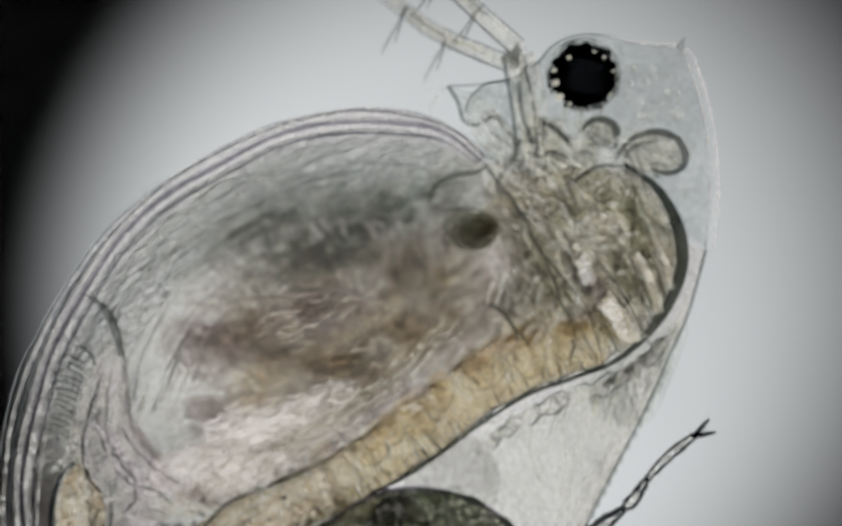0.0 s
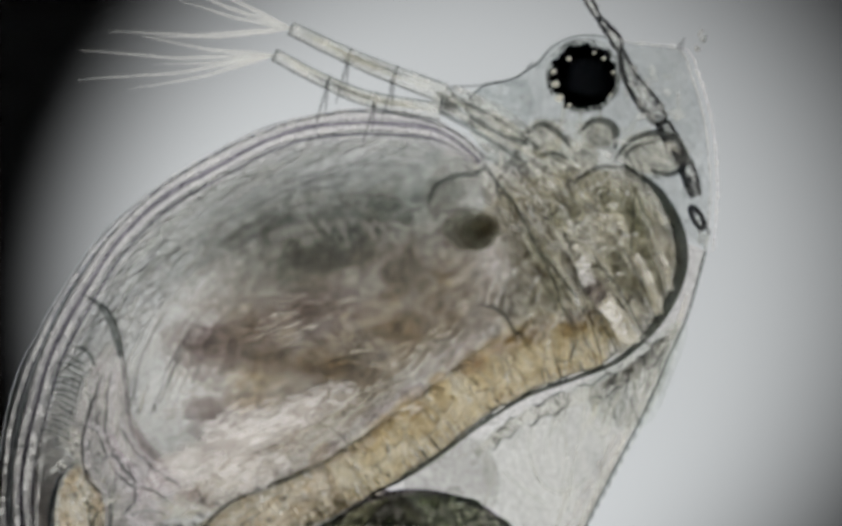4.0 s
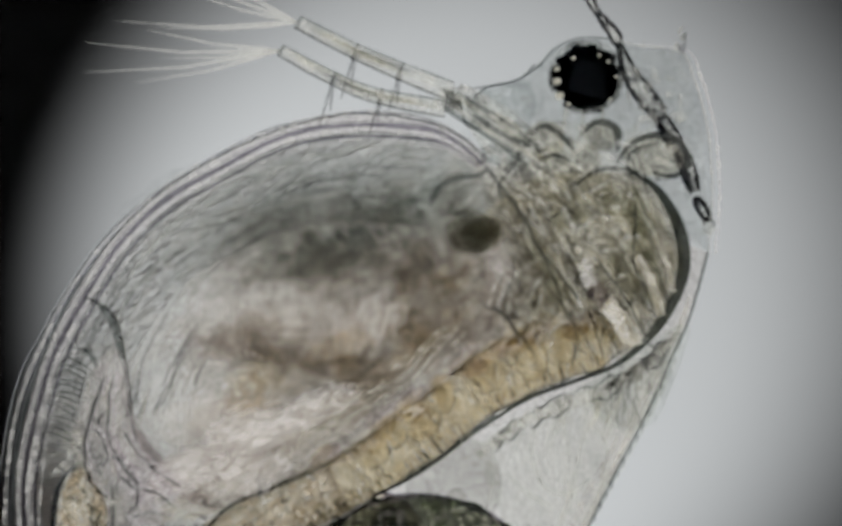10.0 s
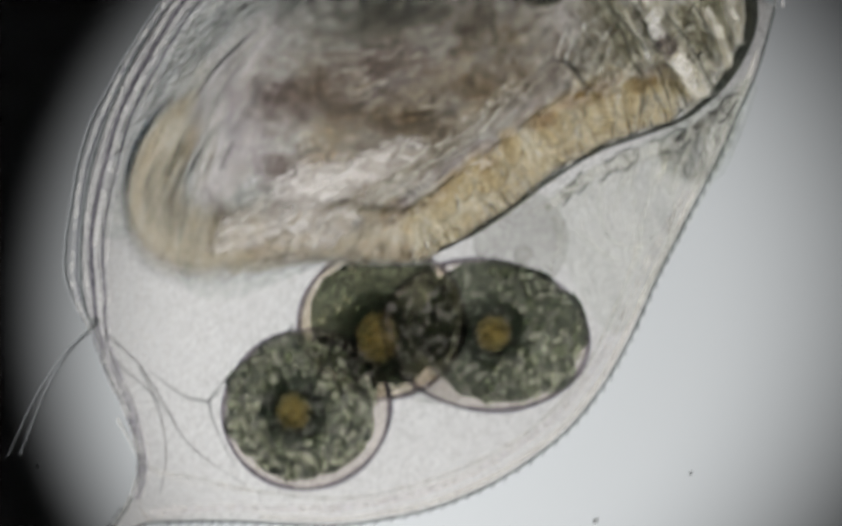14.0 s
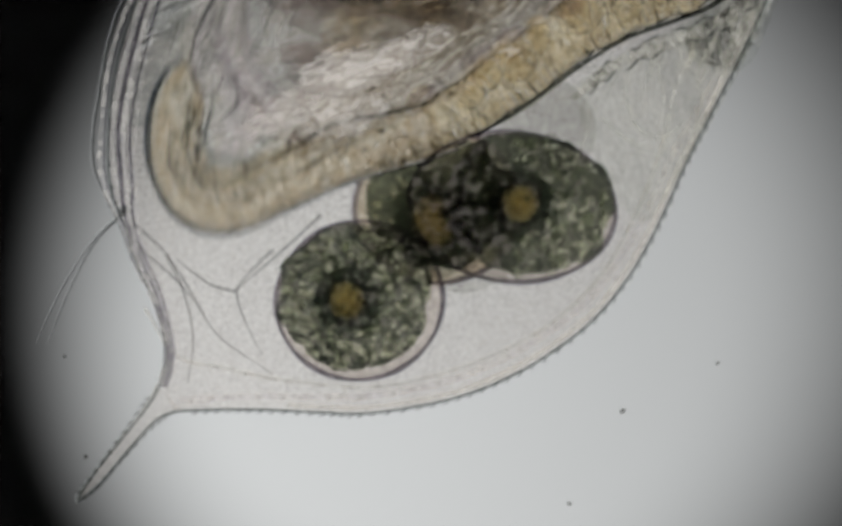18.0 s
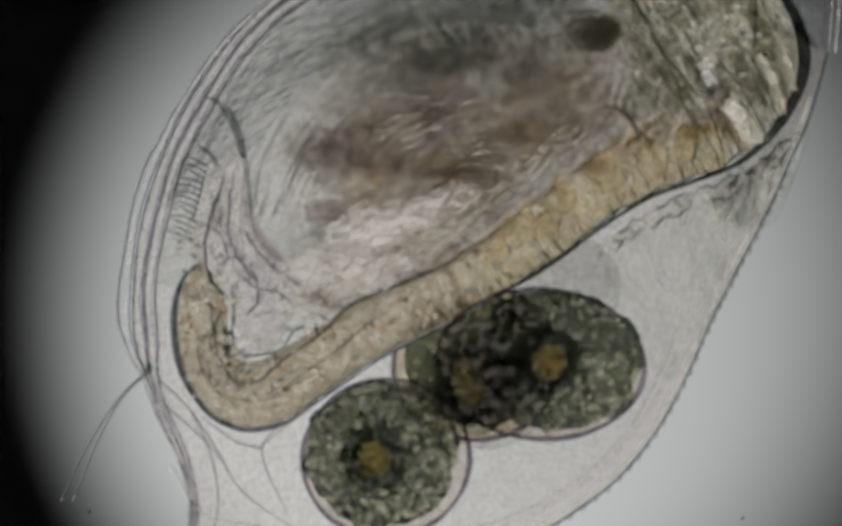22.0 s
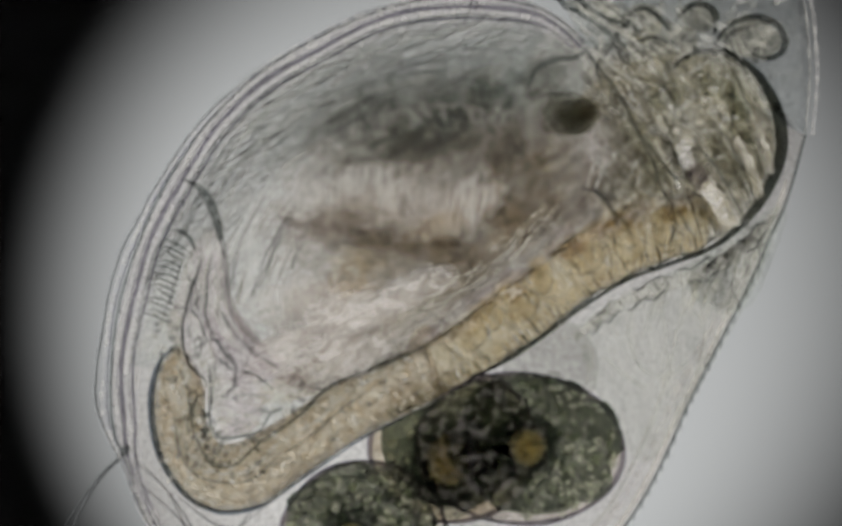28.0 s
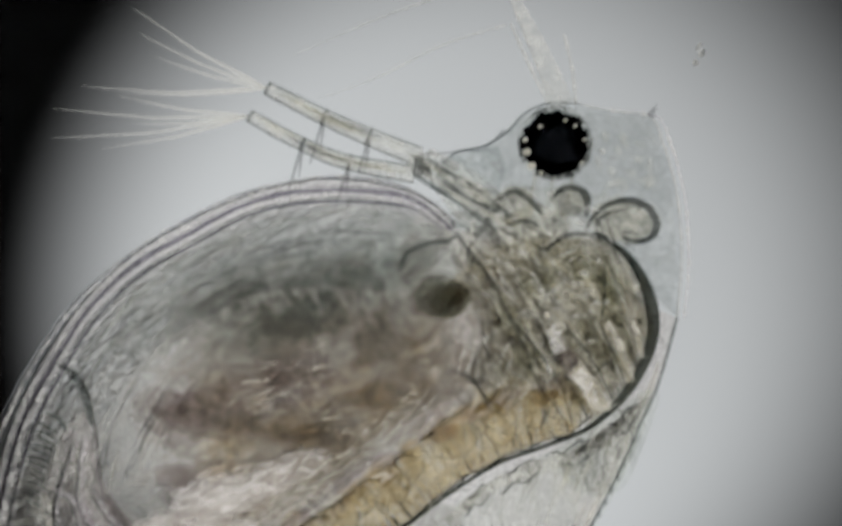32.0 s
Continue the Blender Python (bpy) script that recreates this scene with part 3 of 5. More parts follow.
        part("pigment_speck", Geo().blob(V(1090 + rnd.uniform(56, 67) * math.cos(a), 146 + rnd.uniform(55, 65) * math.sin(a), 30), (rnd.uniform(3, 7), rnd.uniform(3, 6), 5), 0, 8, 6, 0.4, 2, k), M_LINE if k % 2 else M_EYE, eye)
    for x, y, r in ((1061, 113, 4), (1033, 137, 5), (1036, 160, 7), (1044, 186, 8), (1126, 112, 3.4), (1143, 138, 3), (1138, 180, 3), (1108, 102, 3), (1062, 199, 4)):
        part("lens", Geo().blob(V(x, y, 85), (r * 1.1, r * 0.9, r), 20, 12, 8), M_LENS, eye)
    part("eye_capsule", Geo().blob(V(1090, 143, 10), (71, 70, 50), 0, 30, 16), M_CAPSULE, eye, "clear eye capsule")
    for x, y in ((1050, 225), (1085, 220), (1122, 215)):
        part("eye_muscle", Geo().tube(spline([(1090 + (x - 1090) * 0.8, 190, 0), (x, y, 0), (x - 8, y + 40, 0)], 10), (5, 3, 2), 6), M_MUSCLE, h)
    return h, eye


head_part, eye_part = head()


def gut_and_trunk():
    wall = [(1165, 310), (1225, 355), (1262, 420), (1273, 490), (1255, 555), (1215, 618), (1150, 676), (1060, 712), (985, 740), (900, 792), (820, 850), (760, 890), (690, 925)]
    g = spline([(x, y, 30) for x, y in wall], 90)
    trunk_line = np.vstack([spline(wall[:7], 50), spline([(1150, 676), (1105, 632), (1010, 640), (960, 655), (930, 625), (915, 570), (938, 505), (912, 440), (906, 375), (930, 330), (1040, 320), (1165, 310)], 60)[1:-1]])
    trunk = part("trunk", Geo().plate(trunk_line, V(1050, 540, -60), 90, 60, rings=14, power=2.5, amp=40, freq=0.02), M_BODY, flea,
                 "translucent trunk with dark curved edge")
    for k, f in enumerate((0.95, 0.89, 0.82, 0.74)):
        wob = np.array([(10 * math.sin(0.5 * q + k), 10 * math.cos(0.37 * q + 2 * k), 0) for q in range(len(trunk_line))])
        part("trunk_layer", Geo().plate((trunk_line - V(1080, 480)) * f + wob * (1 if k else 0.4) + V(1092 + 6 * k, 480), V(1070, 520, -40 + 12 * k), 40, 20, rings=10), M_BODY, trunk)
    part("trunk_relief", Geo().plate((trunk_line - V(1110, 480)) * 0.93 + V(1115, 480), V(1070, 520, 0), 0, 3, rings=12), M_RELIEF, trunk, "wrinkled surface of the trunk")
    part("dark_body_edge", Geo().tube(g, (3, 8, 12.5, 11, 9, 5, 4, 3.5, 4, 4, 3), 10), M_DEEP, trunk, "thick dark outline of the trunk")
    part("body_edge", Geo().tube(g + np.stack([-np.gradient(g[:, 1]), np.gradient(g[:, 0]), 0 * g[:, 0]], 1) / 14 * -22, (1, 2.4, 3, 2.4, 1.5), 8), M_FIBRE, trunk)
    # muscle bands across the bend of the trunk, with white haze for refracted light
    for (x0, y0), (x1, y1), r, m, zb in (((1082, 486), (1093, 536), 15, M_BRIGHT, 118), ((1128, 572), (1160, 626), 13, M_BRIGHT, 126), ((1096, 534), (1122, 564), 20, M_LILAC, 112), ((1122, 562), (1172, 644), 23, M_BAND, 118), ((1184, 478), (1229, 588), 10, M_BAND, 116),
                                         ((1216, 440), (1252, 545), 6, M_BAND, 116), ((1062, 500), (1148, 655), 2.0, M_EDGE, 122), ((1106, 478), (1198, 622), 2.2, M_EDGE, 122), ((1150, 450), (1222, 600), 1.8, M_EDGE, 110),
                                         ((1204, 470), (1242, 570), 1.6, M_EDGE, 110), ((1180, 370), (1176, 470), 3.0, M_EDGE, 70), ((915, 568), (988, 652), 1.9, M_EDGE, 120), ((1006, 520), (1110, 668), 1.7, M_EDGE, 112), ((1050, 470), (1095, 560), 5, M_BRISTLE, 100)):
        mid = ((x0 + x1) / 2 + 4, (y0 + y1) / 2 - 3, zb)
        part("muscle_band", Geo().tube(spline([(x0, y0, zb), mid, (x1, y1, zb)], 16) + np.array([(rnd.uniform(-2, 2), rnd.uniform(-2, 2), 0) for _ in range(16)]), [r * rnd.uniform(0.6, 1.1) for _ in range(9)], 12, 0.3), m, trunk)
    # dark olive patches laid into the trunk
    for x, y, a, b, turn in ((1188, 400, 24, 46, 20), (1198, 452, 22, 40, 10), (1160, 506, 18, 50, 28), (1206, 545, 14, 40, 28), (1060, 400, 40, 26, 30), (1150, 380, 34, 22, -20), (1000, 470, 22, 50, 28), (1036, 545, 20, 44, 30), (1186, 420, 14, 30, 15), (1215, 500, 10, 44, 20)):
        part("dark_patch", Geo().blob(V(x, y, 70), (a, b, 6), turn, 20, 8, 0.5, 2, x), M_OLIVE, trunk)
    # cluster of pale cream spots on the trunk
    for k in range(26):
        x, y = rnd.gauss(1128, 26), rnd.gauss(432, 22)
        part("pale_spot", Geo().blob(V(x, y, 100), (rnd.uniform(4, 10), rnd.uniform(3, 7), 4), rnd.uniform(-40, 40), 10, 6, 0.3, 2, k), rnd.choice((M_BAND, M_MUSCLE, M_FIBRE)), trunk)
    part("tangled_muscle", Geo().plate(spline([(900, 320), (960, 300), (1050, 330), (1120, 350), (1180, 420), (1190, 520), (1150, 600), (1080, 560), (1010, 500), (950, 440), (905, 380), (900, 320)], 60)[:-1], V(1060, 440, 50), 10, 10, rings=8), M_BUSY, trunk, "tangled clear muscle")
    jaw = part("mandible", Geo().blob(V(888, 436, 40), (44, 34, 24), 8, 28, 14, 0.14, 2.2, 4), M_MANDIBLE, flea, "dark brown mandible")
    for k in range(6):
        part("jaw_muscle", Geo().blob(V(888 + rnd.uniform(-10, 10), 436 + rnd.uniform(-6, 6), 40), (22 + 6 * k, 17 + 4.4 * k, 14), rnd.uniform(-30, 40), 16, 8, 0.4, 2, k), M_MANDIBLE, jaw)
    part("gullet", Geo().tube(spline([(890, 440, 20), (930, 400, 20), (985, 370, 20), (1060, 350, 20), (1140, 345, 20)], 20), (18, 22, 26, 30, 24), 10), M_LOBE, flea, "clear gullet")
    # tangled fine muscles and folds behind the head
    for k in range(260):
        x, y = rnd.uniform(855, 1210), rnd.uniform(305, 640)
        if y > 330 + (x - 800) * 0.9 + 110 or math.dist((x, y), (888, 436)) < 85:
            continue
        a = radians(rnd.choice((62, 66, 58, 70, 62, 25, -35, 110)) + rnd.uniform(-10, 10))
        ln = rnd.uniform(18, 70)
        c, s = math.cos(a) * ln / 2, math.sin(a) * ln / 2
        b, zz = rnd.uniform(-3, 3), rnd.uniform(20, 90)
        m = rnd.choice((M_MUSCLE, M_BRISTLE, M_FIBRE, M_FIBRE, M_EDGE, M_MUSCLE))
        part("muscle_fibre", Geo().tube(spline([(x - c, y - s, zz), (x + b, y + b, zz + 6), (x + c, y + s, zz)], 8), (1, rnd.uniform(2.5, 6) if m in (M_MUSCLE, M_FIBRE) else rnd.uniform(1.2, 2.8), 1), 7), m, trunk)
    for pts, r in (([(800, 385), (815, 350), (850, 332), (885, 328), (905, 318)], 6), ([(905, 310), (930, 345), (958, 380), (978, 420)], 4), ([(820, 400), (850, 395), (880, 398)], 3),
                   ([(975, 400), (1000, 460), (1040, 510), (1078, 560)], 4), ([(900, 570), (940, 585), (968, 640)], 3.5), ([(1005, 470), (1035, 530), (1050, 580)], 3)):
        part("fold_line", Geo().tube(spline([(x, y, 80) for x, y in pts], 18), (r * 0.6, r, r * 0.6), 7), M_EDGE, trunk)
    # midgut: a wide yellow-brown tube
    top = [(1140, 602), (1085, 598), (1010, 612), (900, 652), (830, 700), (740, 770), (655, 830), (606, 860)]
    low = [(1180, 648), (1130, 684), (1060, 705), (985, 735), (900, 785), (820, 848), (730, 906), (655, 950)]
    axis = [((a[0] + b[0]) / 2, (a[1] + b[1]) / 2, 0) for a, b in zip(top, low)]
    rad = [math.dist(a, b) / 2 for a, b in zip(top, low)]
    rad = [20] + rad[1:]
    gut = part("midgut", Geo().tube(spline(axis, 80), [r * 1.0 for r in rad], 20, 0.5), M_GUT, flea, "yellow-brown midgut tube")
    for k, f in enumerate((1.08, 0.97, 0.88, 0.76)):
        drift = np.array([(5 * math.sin(0.4 * q + k), 5 + 5 * math.sin(0.31 * q + 2 * k), 6 * k) for q in range(80)]) * ((1, 1, 1) if k else (1, 1.6, 1))
        part("gut_layer", Geo().tube(spline(axis, 80) + drift, [r * f * rnd.uniform(0.86, 1.1) for r in rad for _ in range(4)], 20, 0.4), M_GUT, gut)
    ax, rr = spline(axis, 60), np.interp(np.linspace(0, 1, 60), np.linspace(0, 1, len(rad)), rad)
    nrm = np.stack([-np.gradient(ax[:, 1]), np.gradient(ax[:, 0]), 0 * ax[:, 0]], 1)
    nrm /= np.linalg.norm(nrm, axis=1)[:, None]
    part("gut_relief", Geo().tube(spline(axis, 80) + (0, 0, 20), [r * 0.97 for r in rad], 20, 0.1), M_GUTRELIEF, gut, "folded gut lining")
    for s, i0, i1, r, m in ((-1, 22, 58, 2.0, M_BRISTLE), (-1, 40, 60, 2.0, M_BRISTLE), (1, 0, 60, 3.0, M_LINE), (-1, 10, 30, 3.0, M_FIBRE)):
        w = np.array([3 * math.sin(0.8 * q) + rnd.uniform(-3, 3) for q in range(60)])
        part("gut_edge", Geo().tube((ax + nrm * (s * (rr - 2) + w)[:, None] + (0, 0, 20))[i0:i1], (0.8, r, r, r * 0.7, r, 0.8), 7), m, gut)
    for k, (lo, r) in enumerate(((0.62, 13), (0.7, 10), (0.78, 8))):
        band = (ax + nrm * (rr * lo + np.array([2.5 * math.sin(0.9 * q + k) for q in range(60)]))[:, None] + (0, 0, 30 + 5 * k))[6:]
        part("gut_cell_band", Geo().tube(band, [2] + [r * rnd.uniform(0.8, 1.15) for _ in range(16)] + [2], 10, 0.4), M_CELLBAND, gut, "pale row of gut cells")
    for k in range(70):
        q = ax[rnd.randrange(8, 59)]
        i = int(np.argmin(np.linalg.norm(ax - q, axis=1)))
        c = q - nrm[i] * (rr[i] + rnd.uniform(-20, 12)) + (rnd.uniform(-8, 8), 0, rnd.uniform(40, 70))
        r = rnd.uniform(9, 24)
        part("edge_lobe", Geo().blob(c, (r * 1.5, r * 0.7, 5), 34 + rnd.uniform(-25, 25), 14, 8, 0.5, 2, k), rnd.choice((M_DUSK, M_LIMBWARM, M_SHEATH, M_GUTCELL)), gut)
    # swollen cells and dark hollows in the gut's lining
    for x, y, a, b, turn in ((790, 790, 34, 26, 50), (735, 812, 24, 20, 40), (828, 735, 18, 34, 0), (700, 850, 28, 18, 30), (905, 700, 40, 30, 20), (985, 668, 34, 40, 10), (1050, 640, 22, 36, 0)):
        part("gut_cell", Geo().blob(V(x, y, 48), (a, b, 8), turn, 20, 8, 0.25, 2, x), M_GUTCELL, gut)
        rim = [V(x + a * math.cos(q) * math.cos(radians(turn)) + b * math.sin(q) * math.sin(radians(turn)), y - a * math.cos(q) * math.sin(radians(turn)) + b * math.sin(q) * math.cos(radians(turn)), 52) for q in np.linspace(-0.6, 2.6, 16)]
        part("cell_edge", Geo().tube(np.array(rim) + np.array([(rnd.uniform(-2, 2), rnd.uniform(-2, 2), 0) for _ in rim]), (0.5, 2.4, 1.2, 2.2, 0.5), 6), M_BRISTLE, gut)
    sheath = part("gut_sheath", Geo().tube(spline([(870, 585, -20), (785, 645, -20), (685, 725, -20), (585, 798, -20), (485, 865, -20), (390, 922, -20), (300, 960, -20)], 50), (3, 20, 34, 42, 42, 36, 14), 16, 0.5), M_SHEATH, flea, "tan folded tissue beside the gut")
    # nested dusky tint in a V beside the gut
    for k, r in enumerate((20, 14, 8)):
        part("dusky_band", Geo().tube(spline([(256, 800 + 3 * k, -10), (296, 868, -10), (372, 926, -10), (430, 932, -10), (505, 896, -10), (610, 838, -10), (700, 772, -10), (770, 718, -10)], 50), (r * 0.4, r, r * 0.9, r, r * 0.8, r, r * 0.3), 12, 0.4), M_DUSK, sheath)
    for k in range(44):
        x, y = rnd.uniform(880, 990), rnd.uniform(540, 650)
        r = rnd.uniform(10, 24)
        part("sheath_lobe", Geo().blob(V(x, y, -20 + rnd.uniform(-10, 10)), (r * 1.4, r * 0.8, 8), 36 + rnd.uniform(-25, 25), 16, 8, 0.5, 2, k), M_LIMBGREY, sheath)
    for k in range(34):
        u, off = rnd.uniform(0, 0.75), rnd.uniform(-55, 15)
        line = spline([(880, 610 + off, 10), (800, 675 + off, 10), (700, 760 + off, 10), (600, 835 + off, 10), (500, 900 + off, 10), (400, 955 + off, 10), (300, 985 + off, 10)], 60)
        i0 = int(u * 59)
        i1 = min(60, i0 + rnd.randrange(8, 22))
        if i1 - i0 > 4:
            part("sheath_fold", Geo().tube(line[i0:i1] + (0, 1, 0) * np.array([[7 * math.sin(q * 0.7 + k)] for q in range(i1 - i0)]), (1, rnd.uniform(2.5, 5), 1), 6), rnd.choice((M_FIBRE, M_MUSCLE)), sheath)
    for k in range(60):
        i = rnd.randrange(3, 57)
        u, sp = rnd.uniform(-0.75, 0.75), rnd.uniform(0.15, 0.5)
        tilt = rnd.uniform(-10, 10)
        pts = [ax[i] + nrm[i] * rr[i] * (u - sp) + (tilt, 0, 45), ax[i] + nrm[i] * rr[i] * u + (rnd.uniform(-9, 9), rnd.uniform(-9, 9), 50), ax[i] + nrm[i] * rr[i] * (u + sp) + (-tilt, 0, 45)]
        part("gut_fold", Geo().tube(np.array([pts[0], (pts[0] + pts[1]) / 2 + (2, 2, 0), pts[1], (pts[1] + pts[2]) / 2, pts[2]]), (1.2, rnd.uniform(2, 3.6), 1.2), 6), rnd.choice((M_FIBRE, M_BRISTLE, M_FIBRE, M_MUSCLE)), gut)
    # columnar cells along the gut's lower edge
    for k in range(70):
        i = rnd.randrange(3, 58)
        q = ax[i] + nrm[i] * rr[i] * rnd.uniform(0.82, 0.98)
        part("gut_fold", Geo().tube(np.array([q + (0, 0, 40), q - nrm[i] * rnd.uniform(8, 14) + (rnd.uniform(-2, 2), 0, 44), q - nrm[i] * rnd.uniform(18, 34) + (rnd.uniform(-4, 4), 0, 40)]), (1.0, rnd.uniform(1.6, 2.8), 0.8), 5), rnd.choice((M_BRISTLE, M_EDGE, M_MUSCLE)), gut)
    return trunk, gut


trunk_part, gut_part = gut_and_trunk()
HIND = V(640, 880, 0)


def abdomen():
    """The hind body with the gut's loop; it swings about the trunk's end."""
    out = [(655, 950), (560, 1000), (487, 1037), (430, 1075), (367, 1118), (304, 1160), (245, 1173), (190, 1158), (129, 1093), (103, 1020), (100, 960), (110, 905), (142, 865)]
    ins = [(610, 856), (512, 900), (432, 940), (376, 978), (318, 1012), (280, 1034), (235, 1046), (212, 1040), (200, 1010), (198, 980), (200, 945), (185, 905), (165, 875)]
    path = [((a[0] + b[0]) / 2, (a[1] + b[1]) / 2, 0) for a, b in zip(out, ins)]
    half = [math.dist(a, b) / 2 for a, b in zip(out, ins)]
    body = part("abdomen", Geo().tube(spline(path, 90), half, 18, 0.6), M_HIND, flea, "pale brown rounded hind body", pivot=HIND)
    for k, f in enumerate((0.9, 0.78)):
        part("hind_layer", Geo().tube(spline(path, 90) + (0, 0, 5 * k), [h * f * rnd.uniform(0.94, 1.05) for h in half for _ in range(3)], 18, 0.5), M_HIND, body)
    part("abdomen_relief", Geo().tube(spline(path, 90) + (0, 0, 14), [h * 0.98 for h in half], 18, 0.08), M_HINDRELIEF, body, "grainy surface")
    outer = [(150, 858), (118, 892), (104, 930), (100, 975), (108, 1040), (129, 1093), (165, 1140), (205, 1165), (245, 1173), (304, 1160), (367, 1118), (430, 1075), (487, 1037), (560, 1000), (620, 972), (680, 938)]
    part("abdomen_edge", Geo().tube(spline([(x, y, 12) for x, y in outer], 90), (3, 6, 7.5, 6, 5, 4.5, 4, 3.5, 3), 8), M_BLUEEDGE, body, "dark blue-grey outline")
    part("dark_fold", Geo().blob(V(200, 1022, 40), (7, 15, 8), -20, 14, 8, 0.3, 2, 1), M_LINE, body)
    part("abdomen_edge", Geo().tube(spline([(x + 12, y - 10, 20) for x, y in outer], 90), (3, 3.5, 3, 3), 7), M_FIBRE, body)
    loop = [(600, 880), (505, 925), (430, 965), (370, 995), (316, 1020), (270, 1042), (232, 1050), (208, 1035), (200, 1000), (206, 960), (200, 915), (185, 870)]
    for k, (pts, r, m) in enumerate(((((620, 858), (519, 902), (430, 943), (380, 986), (314, 1036), (264, 1078), (214, 1080), (182, 1035), (178, 990), (188, 950)), 4.0, M_EDGE), (((345, 975), (325, 991), (291, 1024), (230, 1035), (208, 985), (214, 941), (205, 900)), 3.6, M_EDGE),
                                     (((560, 905), (470, 950), (400, 1005), (330, 1052), (275, 1095), (205, 1098), (165, 1045), (160, 985)), 3.2, M_FIBRE), (((500, 950), (420, 1010), (340, 1070), (280, 1112), (200, 1112), (150, 1050), (142, 980)), 3.0, M_BRISTLE),
                                     (((300, 1010), (255, 1052), (215, 1050), (192, 1000)), 3.0, M_FIBRE), (((150, 900), (172, 960), (168, 1030)), 2.6, M_EDGE))):
        p = spline([(x, y, 40) for x, y in pts], 70)
        nn = np.stack([-np.gradient(p[:, 1]), np.gradient(p[:, 0]), 0 * p[:, 0]], 1)
        nn /= np.linalg.norm(nn, axis=1)[:, None]
        wob = np.array([2.5 * math.sin(i * 0.33 + k) + rnd.uniform(-0.8, 0.8) for i in range(70)])
        part("hindgut_wall", Geo().tube(p + nn * wob[:, None], [0.8] + [r * rnd.uniform(0.5, 1.3) for _ in range(14)] + [0.8], 7), m, body)
    for k in range(300):
        q = spline(loop, 70)[int(rnd.random() * 69)]
        c = (q[0] + rnd.uniform(-55, 55) - 30, q[1] + rnd.uniform(-60, 60) - 20, rnd.uniform(25, 60))
        part("tissue_fleck", Geo().blob(c, (rnd.uniform(4, 10), rnd.uniform(3, 6), 5), rnd.uniform(0, 180), 9, 6, 0.35, 2, k), rnd.choice((M_FIBRE, M_MUSCLE, M_MUSCLE, M_BRISTLE)), body)
    # clear glassy folds inside the loop
    for pts, r in (([(212, 850), (240, 880), (262, 915), (290, 945)], 24), ([(245, 1020), (268, 1008), (292, 1012)], 16), ([(200, 800), (222, 840), (226, 880)], 13), ([(262, 850), (290, 890), (330, 925)], 13), ([(240, 950), (262, 975), (300, 985)], 12)):
        part("clear_fold", Geo().tube(spline([(x, y, 62) for x, y in pts], 16), (r * 0.4, r, r * 0.9, r * 0.3), 12, 0.3), M_GLASSY, body)
    # post-abdomen: folded forward, with claw and teeth
    post = part("postabdomen", Geo().plate(spline([(235, 1035), (300, 1008), (306, 900), (275, 850), (252, 780), (238, 700), (224, 650), (196, 655), (172, 690), (150, 760), (132, 820), (150, 880), (195, 945), (235, 1035)], 80)[:-1], V(225, 830, 10), 40, 30, rings=10, amp=20, freq=0.03), M_POST, body,
                "clear folded post-abdomen with teeth")
    for pts, r, m in (([(196, 700), (176, 760), (160, 830), (170, 890), (205, 930)], 3.0, M_LINE), ([(214, 690), (204, 760), (206, 820), (232, 870), (262, 900)], 3.0, M_EDGE), ([(180, 870), (215, 850), (248, 880), (258, 930), (232, 960)], 3.4, M_LINE),
                      ([(232, 800), (258, 842), (300, 880), (340, 905)], 3.0, M_EDGE), ([(222, 880), (250, 905), (290, 915), (330, 945)], 2.6, M_LINE), ([(150, 790), (186, 806), (204, 850)], 2.4, M_EDGE), ([(250, 960), (285, 952), (318, 962)], 2.6, M_EDGE)):
        line = spline([(x, y, 66) for x, y in pts], 26) + np.array([(rnd.uniform(-2, 2), rnd.uniform(-2, 2), 0) for _ in range(26)])
        part("post_fold", Geo().tube(line, [0.6] + [r * rnd.uniform(0.5, 1.2) for _ in range(9)] + [0.6], 7), m, post)
        part("post_fold", Geo().tube(line + (7, 3, 2), [0.6] + [r * rnd.uniform(1.0, 2.2) for _ in range(9)] + [0.6], 7), M_GLASSY, post)
    part("post_edge", Geo().tube(spline([(226, 630, 50), (236, 690, 50), (242, 740, 50), (250, 800, 50), (262, 840, 50)], 50), (5, 5, 4, 3, 1), 8), M_BRISTLE, post, "curved edge")
    part("end_claw", Geo().tube(spline([(158, 552, 50), (186, 566, 50), (208, 592, 50), (222, 628, 50), (230, 668, 50)], 24), (1, 5, 9, 8, 5), 8), M_EDGE, post, "curved dark claw")
    part("end_claw", Geo().tube(spline([(138, 647, 50), (160, 652, 50), (176, 668, 50), (182, 684, 50)], 14), (0.8, 3.5, 4.5, 3), 8), M_EDGE, post)
    for k in range(13):
        x, y = (150 - 2.6 * k, 672 + 11.5 * k)
        ln = rnd.uniform(30, 46)
        part("anal_tooth", Geo().tube(spline([(x + 14, y + 10, 45), (x - 4, y + 1, 45), (x + 14 - ln, y - 4 + rnd.uniform(-5, 3), 45), (x + 6 - ln, y + 1, 45)], 10), (2.2, 2.0, 1.2, 0.4), 6), M_EDGE, post)
    for k in range(34):
        part("post_bead", Geo().blob(V(rnd.uniform(108, 158), rnd.uniform(800, 880), 55), (rnd.uniform(4, 8), rnd.uniform(4, 7), 4), 0, 10, 6, 0.2, 2, k), rnd.choice((M_MUSCLE, M_FIBRE, M_BRISTLE)), post)
